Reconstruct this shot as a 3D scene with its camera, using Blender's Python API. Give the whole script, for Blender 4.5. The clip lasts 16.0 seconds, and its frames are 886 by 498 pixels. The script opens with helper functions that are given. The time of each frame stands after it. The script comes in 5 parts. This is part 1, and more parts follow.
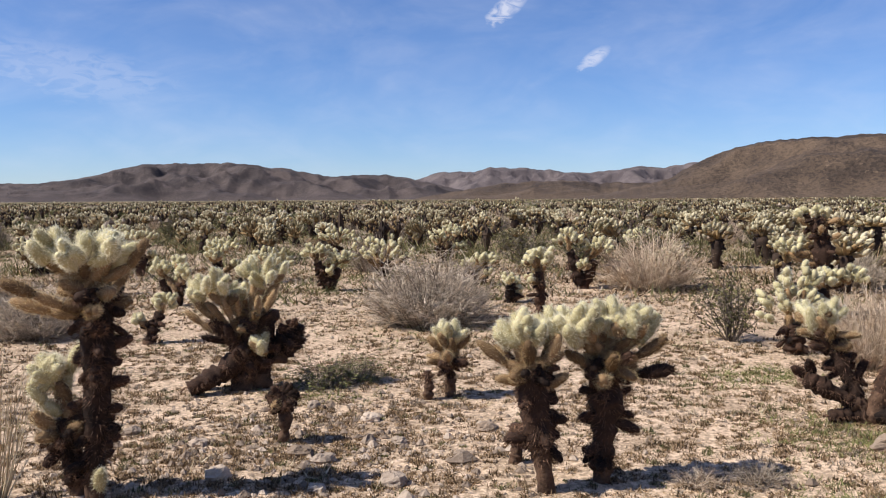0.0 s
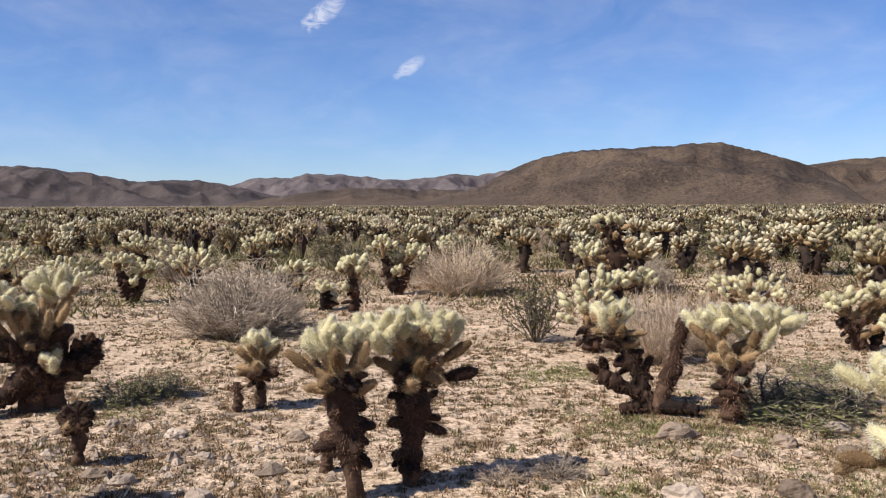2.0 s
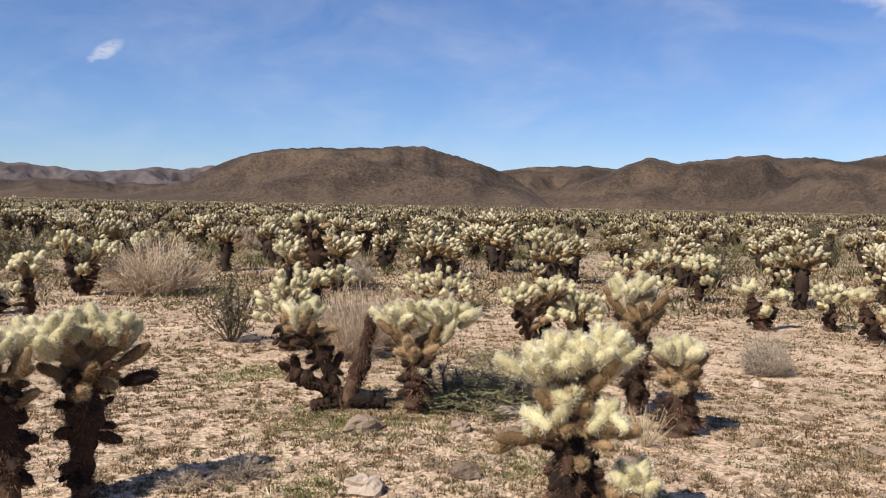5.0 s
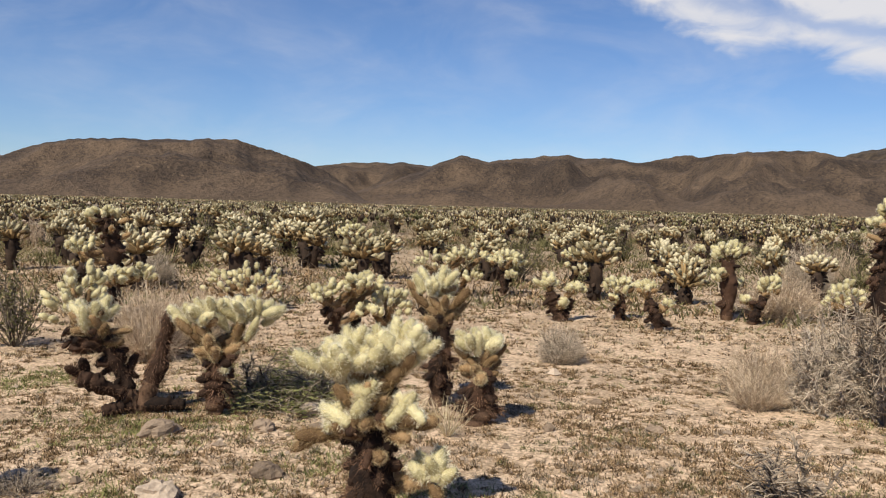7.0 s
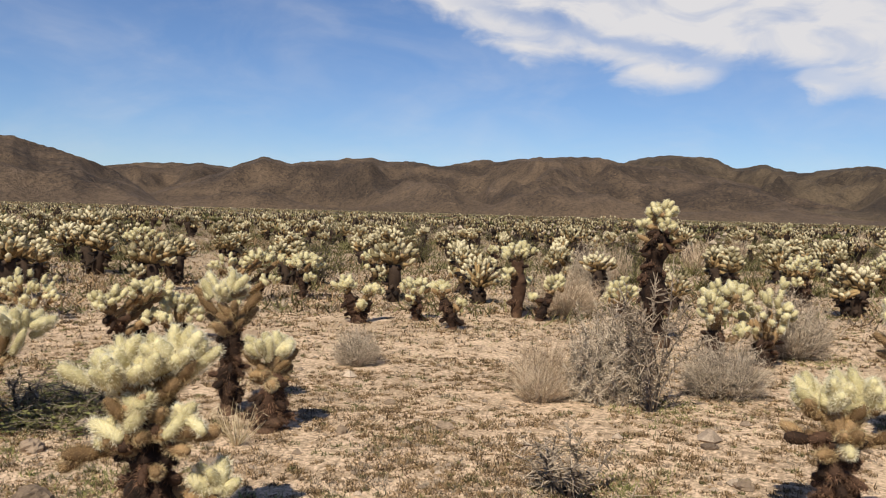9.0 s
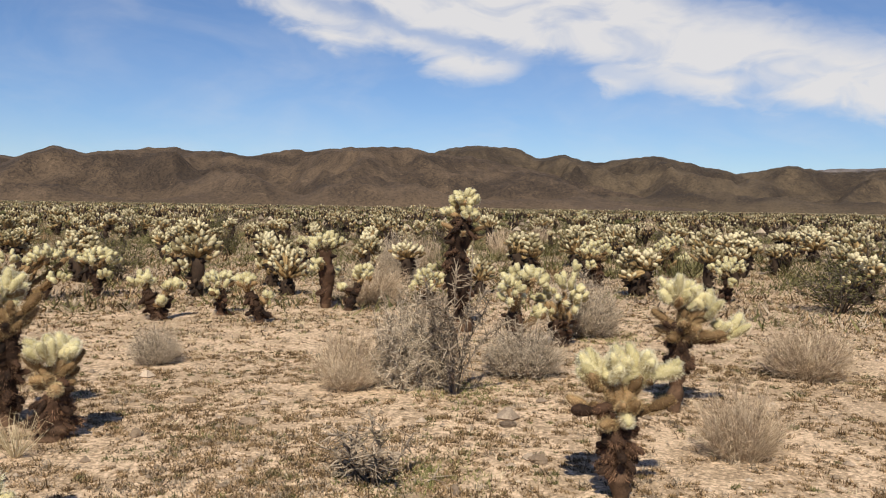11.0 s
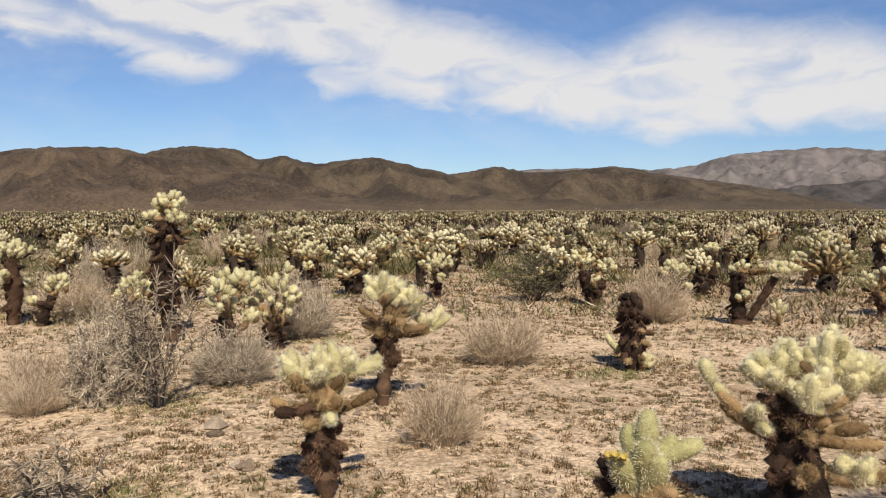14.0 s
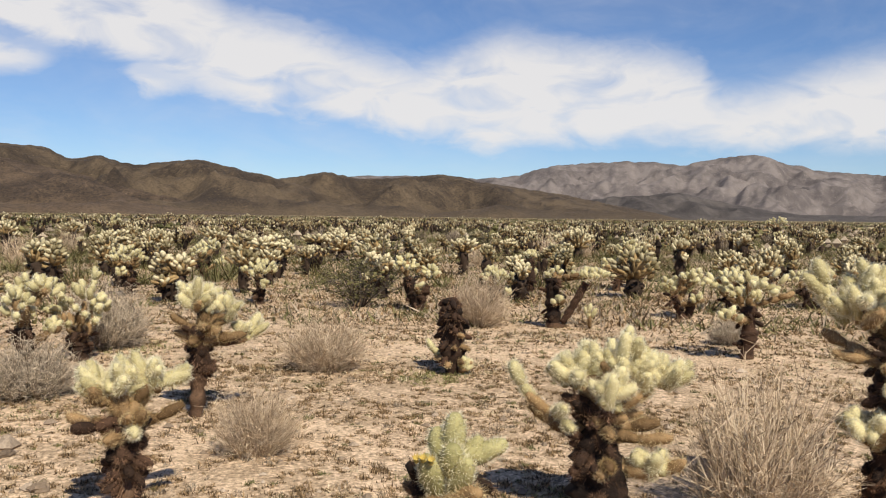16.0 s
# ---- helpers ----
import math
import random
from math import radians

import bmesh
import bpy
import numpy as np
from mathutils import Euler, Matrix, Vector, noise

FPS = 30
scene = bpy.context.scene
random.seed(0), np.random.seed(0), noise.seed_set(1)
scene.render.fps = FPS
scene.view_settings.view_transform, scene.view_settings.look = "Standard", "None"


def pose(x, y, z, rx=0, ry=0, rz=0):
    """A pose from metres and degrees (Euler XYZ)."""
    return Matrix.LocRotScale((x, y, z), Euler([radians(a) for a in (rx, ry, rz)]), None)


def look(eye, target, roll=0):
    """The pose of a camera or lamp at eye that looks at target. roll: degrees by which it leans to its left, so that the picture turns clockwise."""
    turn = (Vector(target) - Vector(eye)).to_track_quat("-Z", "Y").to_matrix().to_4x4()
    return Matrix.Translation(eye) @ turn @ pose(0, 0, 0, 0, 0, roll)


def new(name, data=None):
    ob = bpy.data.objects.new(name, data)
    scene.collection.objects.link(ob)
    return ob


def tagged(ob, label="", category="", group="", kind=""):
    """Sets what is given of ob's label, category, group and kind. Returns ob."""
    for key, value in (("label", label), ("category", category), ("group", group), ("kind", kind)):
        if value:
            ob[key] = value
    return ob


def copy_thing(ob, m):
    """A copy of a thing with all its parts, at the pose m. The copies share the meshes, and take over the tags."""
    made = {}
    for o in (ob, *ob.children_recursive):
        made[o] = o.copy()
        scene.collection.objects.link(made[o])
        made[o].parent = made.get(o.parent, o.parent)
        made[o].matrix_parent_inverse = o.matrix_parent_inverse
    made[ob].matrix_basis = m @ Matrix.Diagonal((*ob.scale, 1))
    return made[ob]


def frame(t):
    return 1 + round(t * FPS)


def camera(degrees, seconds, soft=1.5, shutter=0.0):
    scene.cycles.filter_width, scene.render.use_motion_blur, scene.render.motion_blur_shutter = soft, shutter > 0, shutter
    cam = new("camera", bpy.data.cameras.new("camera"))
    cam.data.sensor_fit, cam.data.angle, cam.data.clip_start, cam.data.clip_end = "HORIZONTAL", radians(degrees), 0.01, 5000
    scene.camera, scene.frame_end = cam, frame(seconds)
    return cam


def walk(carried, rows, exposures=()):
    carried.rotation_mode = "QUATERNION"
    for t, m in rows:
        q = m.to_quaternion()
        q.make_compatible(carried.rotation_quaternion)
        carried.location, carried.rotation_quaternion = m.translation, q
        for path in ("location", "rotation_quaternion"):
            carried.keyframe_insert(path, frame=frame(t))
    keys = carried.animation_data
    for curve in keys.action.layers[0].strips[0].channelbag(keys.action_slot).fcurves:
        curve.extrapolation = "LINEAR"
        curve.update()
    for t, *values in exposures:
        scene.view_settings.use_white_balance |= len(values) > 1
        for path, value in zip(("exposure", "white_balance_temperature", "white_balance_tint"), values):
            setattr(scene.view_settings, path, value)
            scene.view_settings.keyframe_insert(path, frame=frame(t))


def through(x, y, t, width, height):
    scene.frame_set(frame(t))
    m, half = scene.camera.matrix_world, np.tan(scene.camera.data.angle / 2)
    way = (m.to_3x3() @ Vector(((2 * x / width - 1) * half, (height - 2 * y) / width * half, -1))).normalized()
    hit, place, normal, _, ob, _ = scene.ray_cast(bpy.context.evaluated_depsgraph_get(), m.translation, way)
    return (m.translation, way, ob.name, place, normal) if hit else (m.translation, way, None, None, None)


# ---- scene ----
cam = camera(55.34, 16.0, soft=1.1)
# seconds, eye x y z, yaw, pitch, lean to the left
PATH = [
    (0.0, -0.000, -0.000, 1.589, 0.00, -3.41, -0.39),
    (0.5, 0.008, -0.006, 1.590, -3.17, -3.25, -0.11),
    (1.0, 0.021, -0.012, 1.591, -6.27, -3.13, -0.02),
    (1.5, 0.036, -0.017, 1.593, -9.26, -3.05, -0.17),
    (2.0, 0.057, -0.022, 1.596, -12.30, -3.03, -0.26),
    (2.5, 0.079, -0.029, 1.599, -15.33, -3.00, -0.36),
    (3.0, 0.102, -0.039, 1.602, -18.78, -2.99, -0.16),
    (3.5, 0.122, -0.052, 1.603, -22.19, -2.95, 0.20),
    (4.0, 0.135, -0.068, 1.600, -25.48, -2.93, 0.64),
    (6.5, 0.213, -0.131, 1.601, -41.22, -3.10, 1.39),
    (7.0, 0.228, -0.147, 1.601, -44.32, -3.01, 1.55),
    (7.5, 0.244, -0.162, 1.601, -47.48, -2.92, 1.69),
    (8.0, 0.261, -0.180, 1.602, -50.97, -2.79, 1.74),
    (8.5, 0.275, -0.201, 1.605, -54.27, -2.64, 1.71),
    (9.0, 0.287, -0.224, 1.607, -57.53, -2.49, 1.60),
    (11.5, 0.348, -0.316, 1.601, -73.31, -3.02, 0.71),
    (12.0, 0.358, -0.339, 1.600, -76.50, -3.06, 0.43),
    (12.5, 0.365, -0.360, 1.599, -79.64, -3.01, 0.10),
    (13.0, 0.370, -0.382, 1.600, -82.70, -2.89, -0.15),
    (13.5, 0.372, -0.405, 1.602, -85.71, -2.79, -0.25),
    (14.0, 0.373, -0.431, 1.603, -88.74, -2.69, -0.09),
    (14.5, 0.371, -0.453, 1.602, -91.75, -2.56, 0.18),
    (15.0, 0.372, -0.472, 1.601, -94.63, -2.40, 0.39),
    (15.5, 0.377, -0.487, 1.599, -97.47, -2.29, 0.58),
    (16.0, 0.385, -0.504, 1.598, -100.27, -2.21, 0.68),
]
# seconds, stops, kelvin, tint
EXPOSURES = [(0.0, 0.38, 6350, 11), (4.0, 0.33, 6480, 11), (7.0, 0.19, 6900, 7), (9.0, 0.16, 7100, 7), (12.0, 0.17, 7120, 6), (16.0, 0.24, 7150, 6)]
walk(cam, [(t, pose(x, y, z, 90 + pitch, 0, yaw) @ pose(0, 0, 0, 0, 0, lean)) for t, x, y, z, yaw, pitch, lean in PATH], EXPOSURES)

# ---- world and sun ----
SUN_AZ, SUN_EL = 255.0, 47.0  # degrees clockwise from +y, degrees up


def node(nt, kind, **values):
    n = nt.nodes.new(kind)
    for k, v in values.items():
        if k == "op":
            n.operation = v
        elif k == "mode":
            n.blend_type = v
        elif k.startswith("in"):
            n.inputs[int(k[2:])].default_value = v
    return n


def math_node(nt, op, a, b=None, c=None):
    n = node(nt, "ShaderNodeMath", op=op)
    for i, v in enumerate((a, b, c)):
        if v is None:
            continue
        if isinstance(v, (int, float)):
            n.inputs[i].default_value = v
        else:
            nt.links.new(v, n.inputs[i])
    return n.outputs[0]


def ramp_node(nt, fac, stops, smooth=False):
    n = nt.nodes.new("ShaderNodeValToRGB")
    r = n.color_ramp
    if smooth:
        r.interpolation = "EASE"
    while len(r.elements) < len(stops):
        r.elements.new(0.5)
    for e, (p, c) in zip(r.elements, stops):
        e.position = p
        e.color = (c, c, c, 1) if isinstance(c, (int, float)) else (*c, 1)
    nt.links.new(fac, n.inputs[0])
    return n.outputs[0]


def mix_node(nt, fac, a, b, mode="MIX"):
    n = nt.nodes.new("ShaderNodeMix")
    n.data_type, n.blend_type = "RGBA", mode
    for sock, v in ((n.inputs[0], fac), (n.inputs[6], a), (n.inputs[7], b)):
        if isinstance(v, (int, float)):
            sock.default_value = v
        elif isinstance(v, tuple):
            sock.default_value = (*v, 1)
        else:
            nt.links.new(v, sock)
    return n.outputs[2]


def noise_node(nt, vec, scale, detail=4.0, rough=0.55, warp=0.0):
    n = nt.nodes.new("ShaderNodeTexNoise")
    n.inputs["Scale"].default_value = scale
    n.inputs["Detail"].default_value = detail
    n.inputs["Roughness"].default_value = rough
    n.inputs["Distortion"].default_value = warp
    if vec is not None:
        nt.links.new(vec, n.inputs["Vector"])
    return n.outputs["Fac"]


def make_world():
    w = bpy.data.worlds.new("sky")
    scene.world = w
    w.use_nodes = True
    nt = w.node_tree
    nt.nodes.clear()
    out = nt.nodes.new("ShaderNodeOutputWorld")
    bg = nt.nodes.new("ShaderNodeBackground")
    bg.inputs[1].default_value = 0.076
    sky = nt.nodes.new("ShaderNodeTexSky")
    sky.sky_type = "NISHITA"
    sky.sun_disc = False
    sky.sun_elevation = radians(SUN_EL)
    sky.sun_rotation = radians(SUN_AZ)
    sky.altitude, sky.air_density, sky.dust_density, sky.ozone_density = 900, 1.0, 0.0, 4.0
    tc = nt.nodes.new("ShaderNodeTexCoord")
    sep = nt.nodes.new("ShaderNodeSeparateXYZ")
    nt.links.new(tc.outputs["Generated"], sep.inputs[0])
    az = math_node(nt, "MULTIPLY", math_node(nt, "ARCTAN2", sep.outputs[0], sep.outputs[1]), 57.2958)
    el = math_node(nt, "MULTIPLY", math_node(nt, "ARCSINE", sep.outputs[2]), 57.2958)
    com = nt.nodes.new("ShaderNodeCombineXYZ")
    nt.links.new(az, com.inputs[0])
    nt.links.new(math_node(nt, "MULTIPLY", el, 2.2), com.inputs[1])
    v = com.outputs[0]
    broad = noise_node(nt, v, 0.10, 5, 0.6, 0.6)
    mid = noise_node(nt, v, 0.24, 5, 0.5, 0.7)
    fine = noise_node(nt, v, 0.7, 5, 0.52, 1.2)
    # streaks of thin high cloud over the whole sky, stretched along the horizon
    thin = math_node(nt, "MULTIPLY", ramp_node(nt, broad, ((0.36, 0.0), (0.72, 1.0))), ramp_node(nt, mid, ((0.3, 0.25), (0.7, 1.0))))
    # the long bank of cirrus: its lower and upper edge by azimuth
    azp = math_node(nt, "DIVIDE", math_node(nt, "ADD", az, math_node(nt, "MULTIPLY_ADD", mid, 2.4, 28.8)), 180.0)
    def at(a):
        return (a + 30.0) / 180.0
    lo = ramp_node(nt, azp, [(at(a), e / 20.0) for a, e in ((48, 18), (54.5, 13.6), (58.3, 11.7), (60.4, 10.9), (62.8, 9.55), (65.5, 9.9), (67.6, 9.4), (70, 8.3), (72, 8.0), (74.5, 8.2), (76.1, 9.3), (79.4, 9.1), (81.2, 7.0), (84, 7.6), (88, 6.6), (93.3, 6.0), (96.5, 5.4), (103.4, 3.9), (105.6, 4.6), (113, 4.4), (125, 4.0), (145, 5.0))])
    hi = ramp_node(nt, azp, [(at(a), e / 20.0) for a, e in ((50, 20), (80, 18.5), (85.9, 13.8), (90.4, 13.1), (93.8, 11.7), (95, 11.4), (98.5, 10.6), (99.8, 10.9), (104, 12.7), (109.2, 12.0), (114.5, 11.3), (116.9, 10.4), (118, 8.6), (121, 8.8), (124.8, 10.0), (130, 11.0), (145, 13.0))])
    rift = ramp_node(nt, azp, [(at(a), e / 20.0) for a, e in ((58, 14.2), (65.3, 12.3), (72.6, 10.5), (76.1, 9.8), (80, 9.5), (83, 8.7), (90, 8.2))])
    rift_on = ramp_node(nt, azp, [(at(a), e) for a, e in ((57, 0.0), (62, 0.9), (76, 1.0), (82, 0.55), (87, 0.0))])
    elw = math_node(nt, "ADD", el, math_node(nt, "MULTIPLY_ADD", mid, 1.6, -0.8))
    elw = math_node(nt, "ADD", elw, math_node(nt, "MULTIPLY_ADD", fine, 0.7, -0.35))
    def smooth(x, a, b):
        m = nt.nodes.new("ShaderNodeMapRange")
        m.interpolation_type = "SMOOTHSTEP"
        nt.links.new(x, m.inputs[0])
        m.inputs[1].default_value, m.inputs[2].default_value = a, b
        return m.outputs[0]
    below = smooth(math_node(nt, "SUBTRACT", elw, math_node(nt, "MULTIPLY", lo, 20.0)), -0.4, 1.5)
    above = smooth(math_node(nt, "SUBTRACT", math_node(nt, "MULTIPLY", hi, 20.0), elw), -0.9, 2.4)
    bank = math_node(nt, "MULTIPLY", below, above)
    bank = math_node(nt, "MULTIPLY", bank, ramp_node(nt, mid, ((0.25, 0.45), (0.52, 1.0))))
    split = smooth(math_node(nt, "ABSOLUTE", math_node(nt, "SUBTRACT", elw, math_node(nt, "MULTIPLY", rift, 20.0))), 1.1, 0.1)
    bank = math_node(nt, "MULTIPLY", bank, math_node(nt, "MULTIPLY_ADD", math_node(nt, "MULTIPLY", split, rift_on), -0.62, 1.0))
    # two small bright wisps
    def wisp(a, e, sa, se, tilt):
        da = math_node(nt, "SUBTRACT", az, a)
        de = math_node(nt, "SUBTRACT", math_node(nt, "SUBTRACT", el, e), math_node(nt, "MULTIPLY", da, tilt))
        da = math_node(nt, "ADD", da, math_node(nt, "MULTIPLY_ADD", fine, 1.6, -0.8))
        de = math_node(nt, "ADD", de, math_node(nt, "MULTIPLY_ADD", fine, 0.8, -0.4))
        q = math_node(nt, "ADD", math_node(nt, "POWER", math_node(nt, "DIVIDE", math_node(nt, "ABSOLUTE", da), sa), 2.0),
                      math_node(nt, "POWER", math_node(nt, "DIVIDE", math_node(nt, "ABSOLUTE", de), se), 2.0))
        return math_node(nt, "MULTIPLY", smooth(q, 2.2, 0.0), ramp_node(nt, fine, ((0.30, 0.15), (0.55, 1.0))))
    w1 = wisp(10.2, 9.2, 0.8, 0.42, 0.42)
    w2 = wisp(4.4, 12.5, 1.2, 0.65, 0.55)
    w3 = wisp(-24.0, 8.0, 6.5, 1.5, -0.12)
    cloud = math_node(nt, "MULTIPLY", thin, 0.23)
    cloud = math_node(nt, "MAXIMUM", cloud, math_node(nt, "MULTIPLY", bank, 0.92))
    cloud = math_node(nt, "MAXIMUM", cloud, math_node(nt, "MULTIPLY", w1, 0.55))
    cloud = math_node(nt, "MAXIMUM", cloud, math_node(nt, "MULTIPLY", w2, 0.66))
    cloud = math_node(nt, "MAXIMUM", cloud, math_node(nt, "MULTIPLY", w3, 0.22))
    cloud = math_node(nt, "MULTIPLY", cloud, smooth(el, 0.0, 4.0))
    clear = mix_node(nt, 1.0, sky.outputs[0], (0.82, 0.95, 1.24), "MULTIPLY")
    col = mix_node(nt, cloud, clear, (9.0, 9.0, 9.8))
    nt.links.new(col, bg.inputs[0])
    nt.links.new(bg.outputs[0], out.inputs[0])


make_world()
sun = new("sun", bpy.data.lights.new("sun", "SUN"))
sun.data.energy, sun.data.angle, sun.data.color = 5.0, radians(0.53), (1.0, 0.955, 0.88)
_sd = Vector((math.sin(radians(SUN_AZ)) * math.cos(radians(SUN_EL)), math.cos(radians(SUN_AZ)) * math.cos(radians(SUN_EL)), math.sin(radians(SUN_EL))))
sun.matrix_world = look(_sd * 50, (0, 0, 0))


# ---- materials ----
def material(name, rough=0.9):
    m = bpy.data.materials.new(name)
    m.use_nodes = True
    nt = m.node_tree
    b = nt.nodes["Principled BSDF"]
    b.inputs["Roughness"].default_value = rough
    b.inputs["Specular IOR Level"].default_value = 0.2
    return m, nt, b


def world_place(nt):
    return nt.nodes.new("ShaderNodeNewGeometry").outputs["Position"]


def bump(nt, b, height, strength, dist):
    n = nt.nodes.new("ShaderNodeBump")
    n.inputs["Strength"].default_value = strength
    n.inputs["Distance"].default_value = dist
    nt.links.new(height, n.inputs["Height"])
    nt.links.new(n.outputs[0], b.inputs["Normal"])


def mottled(name, dark, light, scale, rough=0.9, fine=None, per_piece=0.0, per_island=0.0, through=0.0, relief=0.0):
    """A matt natural surface: two scales of variation between dark and light, and a change from piece to piece."""
    m, nt, b = material(name, rough)
    p = world_place(nt)
    f = math_node(nt, "MULTIPLY_ADD", noise_node(nt, p, scale, 5), 0.6, math_node(nt, "MULTIPLY", noise_node(nt, p, fine or scale * 7, 3), 0.4))
    if per_piece:
        f = math_node(nt, "ADD", f, math_node(nt, "MULTIPLY_ADD", nt.nodes.new("ShaderNodeObjectInfo").outputs["Random"], per_piece, -per_piece / 2))
    if per_island:
        f = math_node(nt, "ADD", f, math_node(nt, "MULTIPLY_ADD", nt.nodes.new("ShaderNodeNewGeometry").outputs["Random Per Island"], per_island, -per_island / 2))
    c = mix_node(nt, ramp_node(nt, f, ((0.3, 0.0), (0.7, 1.0))), dark, light)
    nt.links.new(c, b.inputs["Base Color"])
    if relief:
        bump(nt, b, noise_node(nt, p, fine or scale * 7, 4), 0.7, relief)
    if through:
        t = nt.nodes.new("ShaderNodeBsdfTranslucent")
        nt.links.new(c, t.inputs[0])
        mx = nt.nodes.new("ShaderNodeMixShader")
        mx.inputs[0].default_value = through
        nt.links.new(b.outputs[0], mx.inputs[1])
        nt.links.new(t.outputs[0], mx.inputs[2])
        nt.links.new(mx.outputs[0], nt.nodes["Material Output"].inputs[0])
    return m


SPINE_PALE = mottled("pale straw spines", (0.76, 0.69, 0.49), (0.97, 0.92, 0.73), 9, 0.6, per_piece=0.3, through=0.48)
CORE_PALE = mottled("pale green stem flesh", (0.33, 0.28, 0.14), (0.61, 0.535, 0.31), 14, 0.7, fine=110, per_piece=0.3, relief=0.006)
SPINE_GOLD = mottled("golden brown spines", (0.36, 0.245, 0.115), (0.70, 0.55, 0.33), 8, 0.7, per_piece=0.5, through=0.34)
CORE_GOLD = mottled("brown old stem flesh", (0.11, 0.064, 0.030), (0.30, 0.19, 0.095), 12, 0.8, fine=90, per_piece=0.5, relief=0.006)
SPINE_DARK = mottled("blackened dead spines", (0.042, 0.023, 0.014), (0.26, 0.145, 0.088), 7, 0.85, per_piece=0.4)
CORE_DARK = mottled("blackened dead stem", (0.012, 0.007, 0.005), (0.068, 0.036, 0.022), 9, 0.9, fine=60, per_piece=0.4, relief=0.01)
CORE_GREEN = mottled("fresh green stem flesh", (0.22, 0.20, 0.085), (0.46, 0.405, 0.20), 14, 0.7, fine=110, per_piece=0.3, relief=0.006)
BARK = mottled("grey brown cactus bark", (0.028, 0.016, 0.010), (0.17, 0.098, 0.060), 9, 0.9, fine=70, relief=0.01)
CROWN_MID = mottled("straw cholla crown", (0.19, 0.15, 0.075), (0.69, 0.595, 0.39), 7, 0.7, fine=40, per_piece=0.35, per_island=0.5, through=0.12)
LOWER_MID = mottled("brown cholla branches", (0.10, 0.065, 0.03), (0.34, 0.23, 0.11), 6, 0.85, fine=30, per_island=0.4)
TRUNK_MID = mottled("dark cholla trunk", (0.012, 0.008, 0.006), (0.06, 0.038, 0.026), 6, 0.9, fine=30, per_island=0.4)
TWIG_GREY = mottled("grey dry twigs", (0.13, 0.097, 0.069), (0.39, 0.31, 0.23), 3, 0.9, fine=25, per_island=0.6)
TWIG_TAN = mottled("tan dry twigs", (0.28, 0.20, 0.13), (0.64, 0.50, 0.36), 3, 0.9, fine=25, per_island=0.6)
TWIG_PALE = mottled("bleached grey twigs", (0.215, 0.168, 0.122), (0.60, 0.49, 0.375), 3, 0.9, fine=25, per_island=0.7)
TWIG_DARK = mottled("dark dead wood", (0.05, 0.038, 0.03), (0.19, 0.15, 0.12), 5, 0.9, fine=40, per_island=0.5)
HERB_GREEN = mottled("fresh green herbs", (0.10, 0.105, 0.036), (0.32, 0.31, 0.12), 4, 0.8, fine=30, per_island=0.6, through=0.35)
LEAF_OLIVE = mottled("olive creosote leaves", (0.055, 0.053, 0.020), (0.215, 0.19, 0.083), 4, 0.8, fine=30, per_island=0.6, through=0.2)
DRY_HERB = mottled("dry brown annuals", (0.072, 0.045, 0.024), (0.335, 0.222, 0.122), 2.2, 0.95, fine=18, per_island=0.7, through=0.1)
STRAW = mottled("bleached straw", (0.42, 0.32, 0.19), (0.72, 0.60, 0.42), 3, 0.9, fine=20, per_island=0.6, through=0.15)
STONE = mottled("weathered granite", (0.21, 0.155, 0.112), (0.50, 0.395, 0.30), 5, 0.9, fine=60, per_piece=0.4, per_island=0.6, relief=0.01)
STONE_DARK = mottled("dark varnished stone", (0.11, 0.078, 0.055), (0.32, 0.235, 0.165), 5, 0.85, fine=60, per_piece=0.4, relief=0.012)


